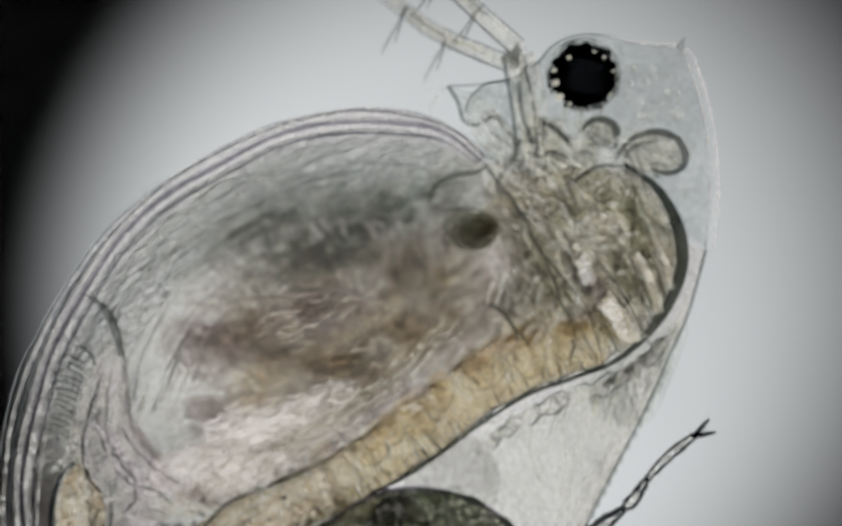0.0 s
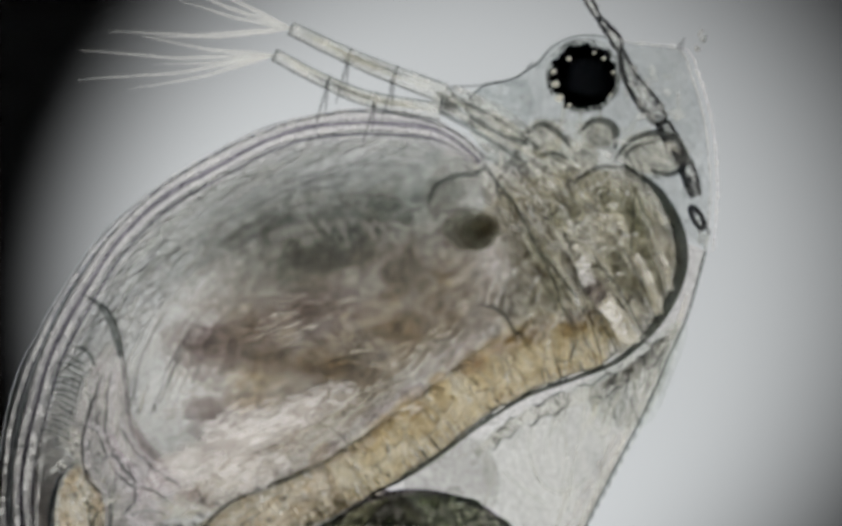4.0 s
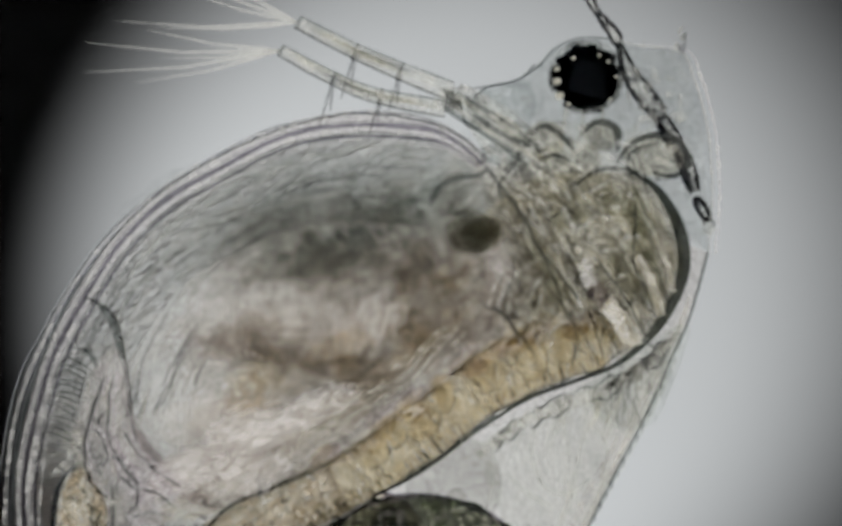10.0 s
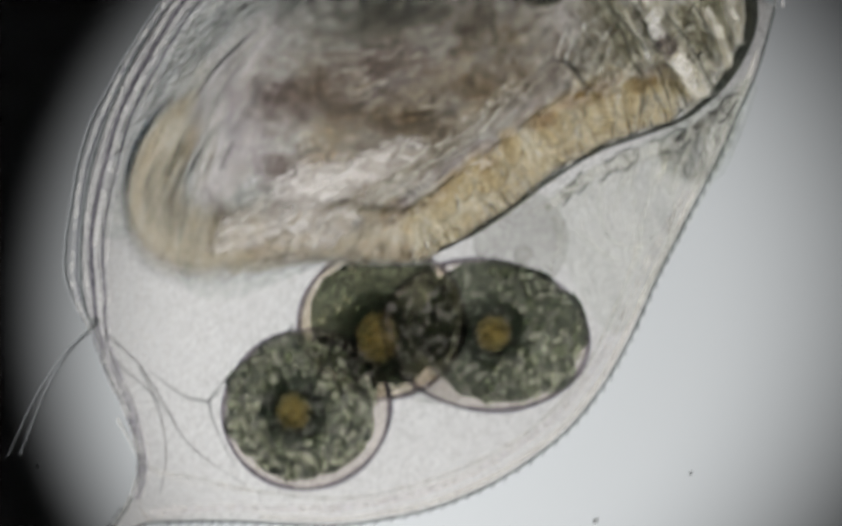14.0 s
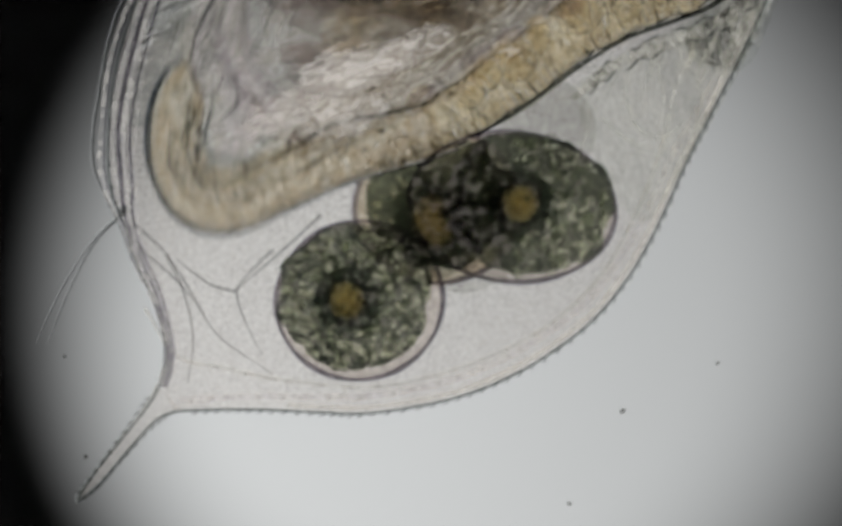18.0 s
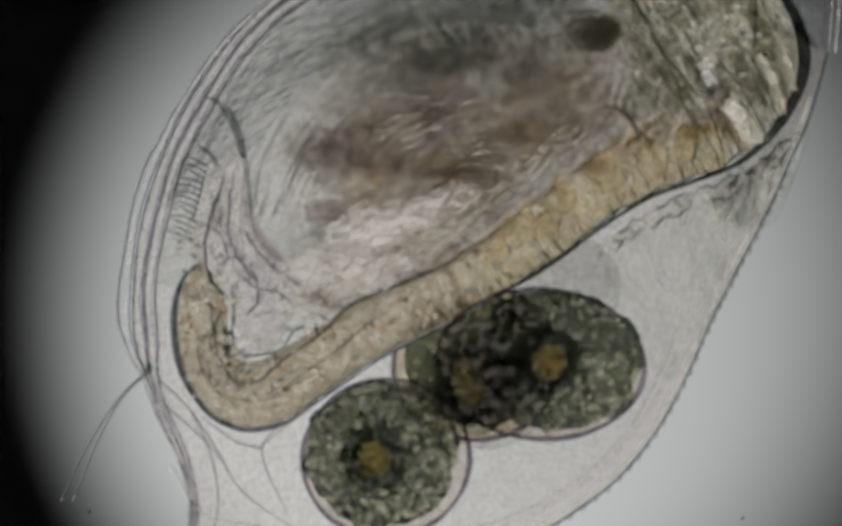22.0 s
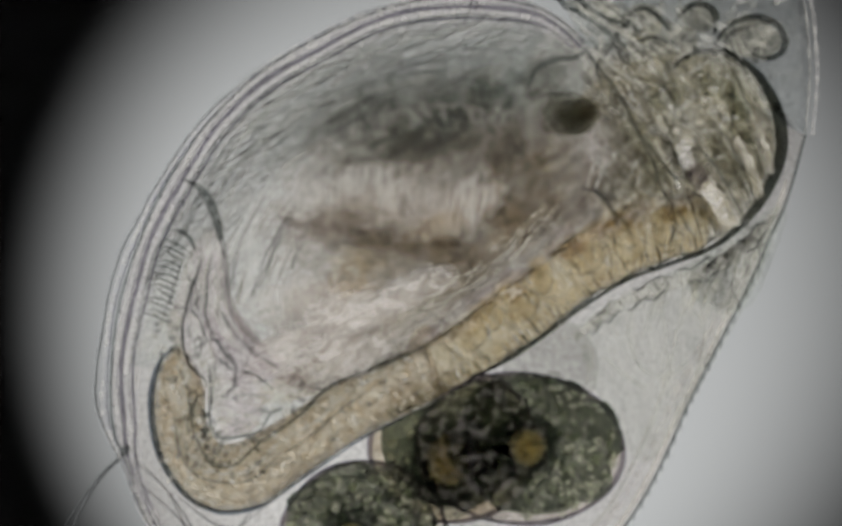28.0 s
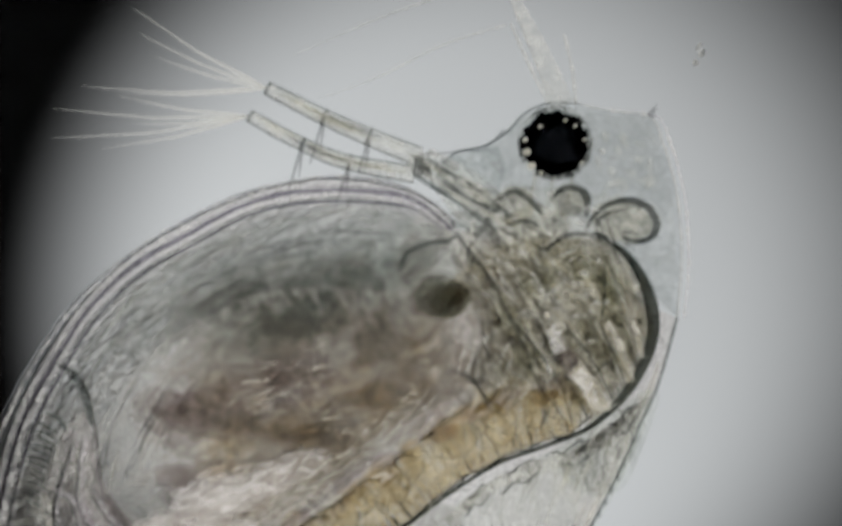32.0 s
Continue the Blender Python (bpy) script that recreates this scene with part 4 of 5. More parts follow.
    part("rectum", Geo().tube(spline([(236, 770, -10), (262, 830, -10), (310, 890, -10), (372, 945, -10), (430, 975, -10)], 30), (6, 18, 22, 22, 6), 14, 0.5), M_DUSK, post, "dusky folded rectum")
    for k in range(80):
        x, y = rnd.uniform(140, 240), rnd.uniform(690, 940)
        part("post_fold", Geo().tube(spline([(x, y, 40), (x + rnd.uniform(-16, 16), y + 18, 50), (x + rnd.uniform(-12, 26), y + rnd.uniform(30, 60), 40)], 8), (0.8, rnd.uniform(1.6, 3.6), 0.8), 6), rnd.choice((M_FIBRE, M_BRISTLE, M_FIBRE, M_MUSCLE)), post)
    for k in range(2):
        part("tail_hair", Geo().tube(spline([(52, 1063, 0), (0, 1110 + 6 * k, 0), (-60 + 14 * k, 1200, 0), (-110 + 22 * k, 1305, 0)], 20), (3.2, 2.2, 1.2), 6), M_BRISTLE, flea)
    part("hair_joint", Geo().blob(V(48, 1060, 0), (15, 10, 10), 30, 12, 8, 0.3, 2, 2), M_EDGE, flea)
    # the process that closes the brood pouch, behind the gut
    for pts in ([(935, 790), (890, 800), (830, 850), (770, 888)], [(1000, 755), (960, 790), (915, 830), (850, 860)], [(915, 850), (918, 900), (905, 950), (880, 1000)], [(1130, 690), (1160, 740), (1172, 780)],
                [(1040, 740), (1052, 800), (1060, 860), (1048, 930)], [(1085, 720), (1092, 790), (1075, 860), (1062, 960)], [(940, 880), (980, 915), (1025, 945)], [(1215, 640), (1240, 690), (1200, 780)],
                [(1090, 770), (1130, 830), (1120, 900)], [(1010, 760), (990, 830), (1010, 900), (1060, 920), (1100, 890)], [(1160, 690), (1185, 640), (1250, 660)], [(1180, 780), (1150, 860), (1110, 940), (1080, 1000)]):
        part("pouch_strand", Geo().tube(spline([(x, y, -30) for x, y in pts], 24), (1.4, 3.4, 2.4), 7), M_FIBRE, flea)
    for k in range(16):
        x = rnd.uniform(960, 1190)
        y = 690 + (1235 - x) * 0.3 + rnd.uniform(-10, 40)
        ln, lean = rnd.uniform(40, 110), rnd.uniform(0.1, 0.6)
        part("pouch_fold", Geo().tube(spline([(x, y, -20), (x - lean * ln * 0.5 + rnd.uniform(-5, 5), y + ln * 0.5, -10), (x - lean * ln, y + ln, -20)], 8), (0.6, rnd.uniform(1.4, 3), 0.6), 6), rnd.choice((M_FIBRE, M_FIBRE, M_MUSCLE)), flea)
    fold = [(1245, 640), (1190, 690), (1120, 728), (1050, 752), (985, 778), (935, 812), (890, 850)]
    part("dorsal_strip", Geo().tube(spline([(x, y, 10) for x, y in fold], 60), (6, 16, 11, 15, 9, 12, 5), 12, 0.4), M_BUSY, flea, "crumpled strip beside the gut")
    for s in (-1, 1):
        edge = spline([(x + s * 4, y + s * 12 + rnd.uniform(-4, 4), 24) for x, y in fold], 60) + np.array([(rnd.uniform(-2, 2), 4 * math.sin(0.9 * q + s) + rnd.uniform(-3, 3), 0) for q in range(60)])
        for i0 in range(0, 56, 14):
            part("strip_edge", Geo().tube(edge[i0:i0 + rnd.randrange(9, 14)], (0.6, 2.6, 1.2, 2.8, 0.6), 6), M_EDGE if i0 % 28 else M_LINE, flea)
    part("strip_relief", Geo().tube(spline([(x, y, 30) for x, y in fold], 60), (4, 13, 9, 12, 8, 10, 4), 12, 0.1), M_FAINTRELIEF, flea, "crumpled surface of the strip")
    part("dorsal_relief", Geo().plate(spline([(1100, 735), (1190, 672), (1255, 622), (1270, 640), (1235, 730), (1195, 790), (1150, 790), (1112, 770), (1100, 735)], 50)[:-1], V(1185, 710, 26), 0, 3, rings=8), M_FAINTRELIEF, flea, "crumpled clear skin")
    part("dorsal_muscle", Geo().plate(spline([(1090, 720), (1190, 660), (1262, 605), (1284, 622), (1250, 720), (1215, 790), (1150, 800), (1105, 770), (1090, 720)], 50)[:-1], V(1185, 710, -10), 0, 8, rings=8), M_WRINKLE, flea, "wrinkled clear muscle")
    for k in range(60):
        x, y = rnd.uniform(1110, 1260), rnd.uniform(640, 790)
        if y < 1290 - x * 0.52 or y > 2262 - x * 1.27:
            continue
        part("dorsal_fibre", Geo().tube(spline([(x, y, 20), (x - 8, y + 20, 26), (x + rnd.uniform(-24, 8), y + rnd.uniform(30, 60), 20)], 8), (0.6, rnd.uniform(1.6, 3.4), 0.6), 6), rnd.choice((M_MUSCLE, M_FIBRE, M_MUSCLE, M_BRISTLE)), flea)
    part("dorsal_membrane", Geo().plate(spline([(880, 830), (1000, 760), (1130, 690), (1230, 620), (1272, 610), (1235, 730), (1150, 890), (1085, 1000), (1020, 1080), (950, 1000), (880, 830)], 70)[:-1], V(1080, 800, -40), -10, 10, rings=10, amp=16, freq=0.03), M_WRINKLE, flea, "clear wrinkled membrane")
    return body


abdomen_part = abdomen()
FEEDERS = []


def limbs():
    """Five feeding limbs under the trunk: soft lobes with rows of filter hairs, which beat."""
    plan = [((800, 510), (120, 140), 35), ((705, 545), (180, 165), 32), ((610, 590), (220, 165), 28), ((500, 655), (190, 120), 16), ((430, 690), (150, 90), 6)]
    for k, ((x, y), (a, b), turn) in enumerate(plan):
        z = -95 + 34 * k
        ct, st = math.cos(radians(turn)), math.sin(radians(turn))
        limb = part("feeding_limb", Geo().blob(V(x, y, z), (a * 0.6, b * 0.55, 22), turn, 40, 14, 0.6, 2.0, 7 + k), M_LIMB, flea, "brown mottled feeding limb", pivot=V(x + 150, y + 70, z))
        FEEDERS.append(limb)
        for j in range(44 if k < 3 else 12):
            u, v = rnd.uniform(-1, 1), rnd.uniform(-1, 1)
            if u * u + v * v > 1 or (k > 2 and v > 0.1):
                continue
            px, py = x + ct * u * a + st * v * b, y - st * u * a + ct * v * b
            r = rnd.uniform(22, 74) * (1.1 - 0.5 * math.hypot(u, v))
            part("limb_lobe", Geo().blob(V(px, py, z + rnd.uniform(-26, 26)), (r * 1.5, r * 0.85, rnd.uniform(8, 16)), turn + rnd.uniform(-30, 30), 16, 8, 0.5, 2.0, k * 90 + j), M_LIMB, limb)
        for j in range(30 if 0 < k < 4 else 0):
            u, v = rnd.uniform(-0.25, 0.8), rnd.uniform(-95, 26)
            px, py = 880 - 330 * u + (k - 2) * 20 + v * 0.4, 610 + 245 * u + v
            r = rnd.uniform(20, 48)
            part("limb_lobe", Geo().blob(V(px, py, z + rnd.uniform(-20, 20)), (r * 1.6, r * 0.8, 12), 36 + rnd.uniform(-20, 20), 16, 8, 0.5, 2.0, k * 57 + j), M_LIMB, limb)
        for j in range(36 if k < 3 else 0):
            px, py = rnd.uniform(430, 860), rnd.uniform(290, 540)
            r = rnd.uniform(26, 60)
            if py < 540 - (px - 300) * 0.42:
                continue
            part("limb_lobe", Geo().blob(V(px, py, z + rnd.uniform(-20, 20)), (r * 1.8, r * 0.8, 12), 25 + rnd.uniform(-25, 25), 16, 8, 0.5, 2.0, k * 43 + j), M_LIMBGREY, limb)
        for j in range(10 if k < 3 else 0):
            px = rnd.uniform(380, 860)
            r = rnd.uniform(60, 110)
            part("limb_lobe", Geo().blob(V(px, 470 - (px - 300) * 0.25 + rnd.uniform(-60, 70), z + rnd.uniform(-20, 20)), (r * 1.7, r * 0.6, 12), 20 + rnd.uniform(-12, 12), 22, 8, 0.5, 2.0, k * 61 + j), M_LIMBGREY, limb)
        for j in range(10 if k < 3 else 0):
            u, v = math.sqrt(rnd.random()) * 0.92, rnd.uniform(0, 2 * math.pi)
            eu, ev = 325 * u * math.cos(v), 225 * u * math.sin(v)
            r = rnd.uniform(55, 110)
            part("limb_lobe", Geo().blob(V(585 + eu * 0.87 + ev * 0.5, 605 - eu * 0.5 + ev * 0.87, z + rnd.uniform(-20, 20)), (r * 1.4, r * 0.8, 12), 30 + rnd.uniform(-25, 25), 26, 8, 0.5, 2.4, k * 71 + j), M_LIMB, limb)
        for j in range(26 if k == 3 else 0):
            px, py = rnd.uniform(340, 640), rnd.uniform(655, 700)
            r = rnd.uniform(20, 44)
            part("limb_lobe", Geo().blob(V(px, py + 0.06 * (px - 480), z + rnd.uniform(-20, 20)), (r * 2.2, r * 0.6, 10), rnd.uniform(-10, 8), 18, 8, 0.5, 2.0, 500 + j), M_LIMB, limb)
        for j in range(42 if k == 0 else 0):
            px, py = rnd.uniform(800, 1010), rnd.uniform(330, 660)
            r = rnd.uniform(26, 56)
            part("limb_lobe", Geo().blob(V(px, py, z + rnd.uniform(-20, 20)), (r * 1.5, r * 0.9, 12), 60 + rnd.uniform(-30, 30), 16, 8, 0.6, 2.0, 400 + j), M_LIMB, limb)
        for j in range(8):
            px, py = x + rnd.uniform(0.0, 0.8) * a, y + rnd.uniform(-0.1, 0.5) * b
            r = rnd.uniform(12, 34)
            part("food_clump", Geo().blob(V(px, py, z + rnd.uniform(-20, 26)), (r * 1.3, r, 10), rnd.uniform(0, 90), 14, 8, 0.5, 2.0, k * 31 + j), M_LIMBWARM, limb)
        for j in range(46):
            u = -0.95 + 1.9 * j / 45
            w = math.sqrt(1 - u * u)
            p0 = (x + ct * u * a + st * 0.45 * b, y - st * u * a + ct * 0.45 * b, z + 24)
            ln = b * w * rnd.uniform(0.7, 1.05)
            p2 = (p0[0] - st * ln * 0.3 - 10, p0[1] - ct * ln, z + 14)
            p1 = ((p0[0] + p2[0]) / 2 - 8, (p0[1] + p2[1]) / 2 + 4, z + 26)
            part("filter_hair", Geo().tube(spline([p0, p1, p2], 7), (2.6, 2.0, 0.7), 5), M_COMB, limb)


def filter_chamber():
    """The pale floor behind the limbs, with fine upright hairs."""
    edge = [(255, 700), (290, 600), (380, 500), (560, 420), (760, 420), (900, 480), (930, 600), (800, 690), (640, 820), (520, 905), (400, 930), (300, 880)]
    floor = part("chamber_wall", Geo().plate(spline(edge + edge[:1], 90)[:-1], V(540, 690, -140), -20, 12, rings=10, amp=30, freq=0.02), M_CHAMBER, flea, "pale mauve chamber wall")
    # whitened patches imitate the chamber's bright refracted light
    for j in range(22):
        x, y, f = rnd.uniform(330, 600), rnd.uniform(760, 890), rnd.uniform(0.5, 1)
        part("chamber_patch", Geo().blob(V(x, y + (470 - x) * 0.25, 60 - 4 * j), (90 * f, 38 * f, 3), 20 + rnd.uniform(-14, 14), 26, 8, 0.6, 2.2, j), M_PALE, floor)
    for j in range(46):
        x, y = rnd.uniform(290, 620), rnd.uniform(840, 915)
        part("chamber_fold", Geo().tube(spline([(x, y, -50), (x + 50, y - 18 + rnd.uniform(-6, 6), -45), (x + 110, y - 60 + rnd.uniform(-14, 10), -50)], 10), (0.6, rnd.uniform(1.6, 3.6), 0.6), 6), rnd.choice((M_FIBRE, M_FIBRE, M_MUSCLE, M_BRISTLE)), floor)


limbs()
filter_chamber()
FANS = []


def filter_fans():
    """Pale fans of fine hairs on the hind limbs, which fold down when the limbs beat."""
    # whitened webs stand in for bright refracted patches behind the hairs
    for name_xy, (a, b), turn, n in (((495, 590), (165, 58), 6, 44), ((405, 790), (125, 58), 2, 44), ((470, 868), (150, 34), 14, 0), ((650, 610), (90, 46), 20, 0)):
        c = V(*name_xy, 10)
        fan = part("filter_fan", Geo().blob(c, (a, b, 4), turn, 40, 12, 0.5, 2.2, a), M_FAN, flea, "pale fan of fine filter hairs", pivot=c)
        for j in range(5 if n and turn > 4 else 8):
            f = rnd.uniform(0.45, 0.9)
            off = np.array((rnd.uniform(-0.35, 0.35) * a, rnd.uniform(-0.35, 0.35) * b, -3 * j - 4))
            part("fan_web", Geo().blob(c + off, (a * f, b * f, 3), turn + rnd.uniform(-8, 8), 30, 8, 0.7, 2.2, a + j), M_FAN, fan)
        for j in range(n):
            u = -0.85 + 1.7 * j / (n - 1)
            x, h = c[0] + a * u, b * math.sqrt(1 - u * u) * rnd.uniform(0.7, 1)
            y = c[1] + a * u * math.sin(radians(turn))
            part("fan_hair", Geo().tube(np.array([(x + 5, y - h, 18), (x, y, 22), (x - 8, y + h * 0.8, 18)]), (0.4, 1.2, 0.4), 5), rnd.choice((M_SILK, M_FIBRE, M_SILK)), fan)
        FANS.append(fan)


FLAPS = []


def limb_flaps():
    """Dusky inner lobes of the hind limbs, which lie across the chamber while the fans are folded."""
    r = random.Random(77)
    for x, y, a, b, turn in ((430, 640, 130, 80, 20), (560, 600, 130, 80, 10), (410, 800, 120, 70, 10), (520, 770, 130, 70, 28), (640, 690, 110, 60, 34)):
        c = V(x, y, -20)
        flap = part("limb_flap", Geo().blob(c, (a, b, 4), turn, 36, 10, 0.5, 2.2, x), M_LIMB, flea, "dusky folded limb lobe", pivot=c)
        for j in range(9):
            f = r.uniform(0.2, 0.6)
            off = np.array((r.uniform(-0.55, 0.55) * a, r.uniform(-0.5, 0.5) * b, -4 * j - 4))
            part("flap_lobe", Geo().blob(c + off, (a * f, b * f, 3), turn + r.uniform(-40, 40), 24, 8, 0.6, 2.2, x + j), r.choice((M_DUSK, M_LIMB, M_LIMBWARM, M_LIMBGREY)), flap)
        for j in range(16):
            u, w = r.uniform(-0.7, 0.7) * a, r.uniform(-0.6, 0.6) * b
            p0 = c + (u, w, 10)
            part("flap_fold", Geo().tube(np.array([p0, p0 + (r.uniform(14, 30), r.uniform(-6, 14), 4), p0 + (r.uniform(36, 64), r.uniform(-6, 26), 0)]), (0.6, r.uniform(1.6, 3.4), 0.6), 6), r.choice((M_FIBRE, M_MUSCLE, M_BRISTLE, M_FIBRE)), flap)
        FLAPS.append(flap)


filter_fans()
limb_flaps()
SWIM = V(985, 285, 110)
BRANCHES = []


def antenna():
    """The swimming antenna: a stout base, two jointed branches and long feathered bristles."""
    base = part("antenna", Geo().tube(spline([(1000, 300, 90), (965, 262, 110), (910, 215, 120), (845, 180, 125)], 20), (30, 34, 30, 26), 14, 0.8), M_BUSY, flea, "clear jointed swimming antenna with long bristles", pivot=SWIM)
    for pts in ([(1005, 282, 120), (955, 240, 130), (900, 205, 140), (850, 175, 140)], [(980, 310, 120), (925, 268, 130), (875, 235, 140), (828, 205, 140)], [(985, 270, 140), (930, 250, 150), (880, 215, 150)], [(960, 290, 140), (985, 262, 140), (975, 250, 140)]):
        part("antenna_edge", Geo().tube(spline(pts, 20), (5, 4, 5), 7), M_EDGE, base)
    part("elbow", Geo().blob(V(840, 188, 128), (20, 26, 14), 30, 16, 10, 0.4, 2, 5), M_BUSY, base, "dark wrinkled joint")
    for k in range(5):
        part("elbow_fold", Geo().tube(spline([(826 + 6 * k, 166 + 3 * k, 146), (832 + 6 * k, 186 + 2 * k, 150), (826 + 8 * k, 208 + k, 146)], 8), (1, 3, 1), 6), M_LINE, base)
    for k in range(16):
        x = rnd.uniform(850, 985)
        y = 185 + (x - 850) * 0.68 + rnd.uniform(-22, 22)
        part("antenna_muscle", Geo().tube(spline([(x - 22, y - 14, 140), (x, y + rnd.uniform(-4, 4), 148), (x + 24, y + 16, 140)], 8), (2, rnd.uniform(4, 8), 2), 7), rnd.choice((M_MUSCLE, M_FIBRE)), base)
    for pts, rad in (([(838, 172, 130), (738, 132, 135), (655, 95, 140), (558, 46, 145)], (17, 15, 13, 11)), ([(830, 205, 120), (700, 180, 120), (615, 145, 120), (525, 97, 120)], (15, 13, 11, 10))):
        axis = spline(pts, 40)
        branch = part("branch", Geo().tube(axis, rad, 12), M_FIBRE, base, pivot=V(838, 185, 130))
        BRANCHES.append(branch)
        for q in range(9):
            i0 = rnd.randrange(0, 20)
            part("branch_muscle", Geo().tube(axis[i0:i0 + 18] + (0, rnd.uniform(-8, 8), 12), (1, rnd.uniform(2.5, 4), 1), 6), rnd.choice((M_MUSCLE, M_MUSCLE, M_BRISTLE)), branch)
        for i0, i1 in ((0, 12), (12, 25), (25, 39)):
            for s in (-1, 1):
                d = np.stack([-np.gradient(axis[:, 1]), np.gradient(axis[:, 0]), 0 * axis[:, 0]], 1)
                d /= np.linalg.norm(d, axis=1)[:, None]
                r = np.interp(np.arange(40), np.linspace(0, 39, len(rad)), rad)
                part("segment_edge", Geo().tube((axis + d * (s * r)[:, None])[i0:i1 + 1], (1.8, 2.4, 1.8), 6), M_EDGE, branch)
            for off in (-0.5, 0.05, 0.5):
                part("segment_muscle", Geo().tube((axis + d * (off * r)[:, None] + (0, 0, 14))[i0 + 1:i1], (0.5, 1.6, 2.4, 1.4, 0.5), 6), M_MUSCLE if off < 0.3 else M_RIM, branch)
            part("joint_ring", Geo().tube(np.array([axis[i1] + d[i1] * r[i1] * 1.2 * q for q in (-1, -0.4, 0.4, 1)]), (3, 4, 3), 6), M_EDGE, branch)
        # feathered bristles at the tip and side hairs at the joints
        e = axis[-1]
        for a, ln in ((150, 300), (157, 250), (166, 200), (178, 330), (183, 280)) if e[1] > 400 else ((170, 260), (177, 340), (182, 230), (187, 380), (193, 300)):
            a, ln = radians(a + rnd.uniform(-2, 2)), ln * rnd.uniform(0.9, 1.1)
            end = e + ln * np.array((math.cos(a), math.sin(a), 0.05))
            mid = e + ln * 0.5 * np.array((math.cos(a + 0.06), math.sin(a + 0.06), 0.05))
            part("swimming_bristle", Geo().tube(np.array([e, e + (mid - e) * 0.3, (e + mid) / 2, mid, (mid + end) / 2, end]), (1.6, 4.2, 4.0, 2.6, 1.4, 0.3), 7), M_FEATHER, branch)
        for i in (12, 25):
            q = axis[i]
            for dx, dy in ((-26, -88), (-6, -62)):
                part("side_hair", Geo().tube(np.array([q, q + (dx * 0.5, dy * 0.5, 4), q + (dx, dy, 0)]), (3.4, 2.6, 1.0), 6), M_BRISTLE, branch)
    return base


antenna_part = antenna()


def far_antenna():
    b = part("far_antenna", Geo().tube(spline([(1105, 70, -60), (1085, 20, -90), (1050, -60, -110), (1010, -140, -120)], 20), (22, 20, 16, 8), 12, 0.5), M_FIBRE, flea, "clear far antenna", pivot=V(1105, 70, -60))
    for pts in ([(1080, 70, -60), (1050, 10, -90), (1010, -80, -110)], [(1130, 70, -60), (1125, 10, -90), (1110, -60, -110)]):
        part("antenna_edge", Geo().tube(spline(pts, 16), 4, 7), M_FIBRE, b)
    for pts in ([(1000, -78, -100), (880, -40, -100), (760, 20, -100), (650, 60, -100)], [(860, -125, -100), (760, -90, -100), (600, -20, -100)]):
        part("swimming_bristle", Geo().tube(spline(pts, 16), (2.2, 1.8, 0.5), 6), M_FIBRE, b)
    return b


far_part = far_antenna()
EGGS = []


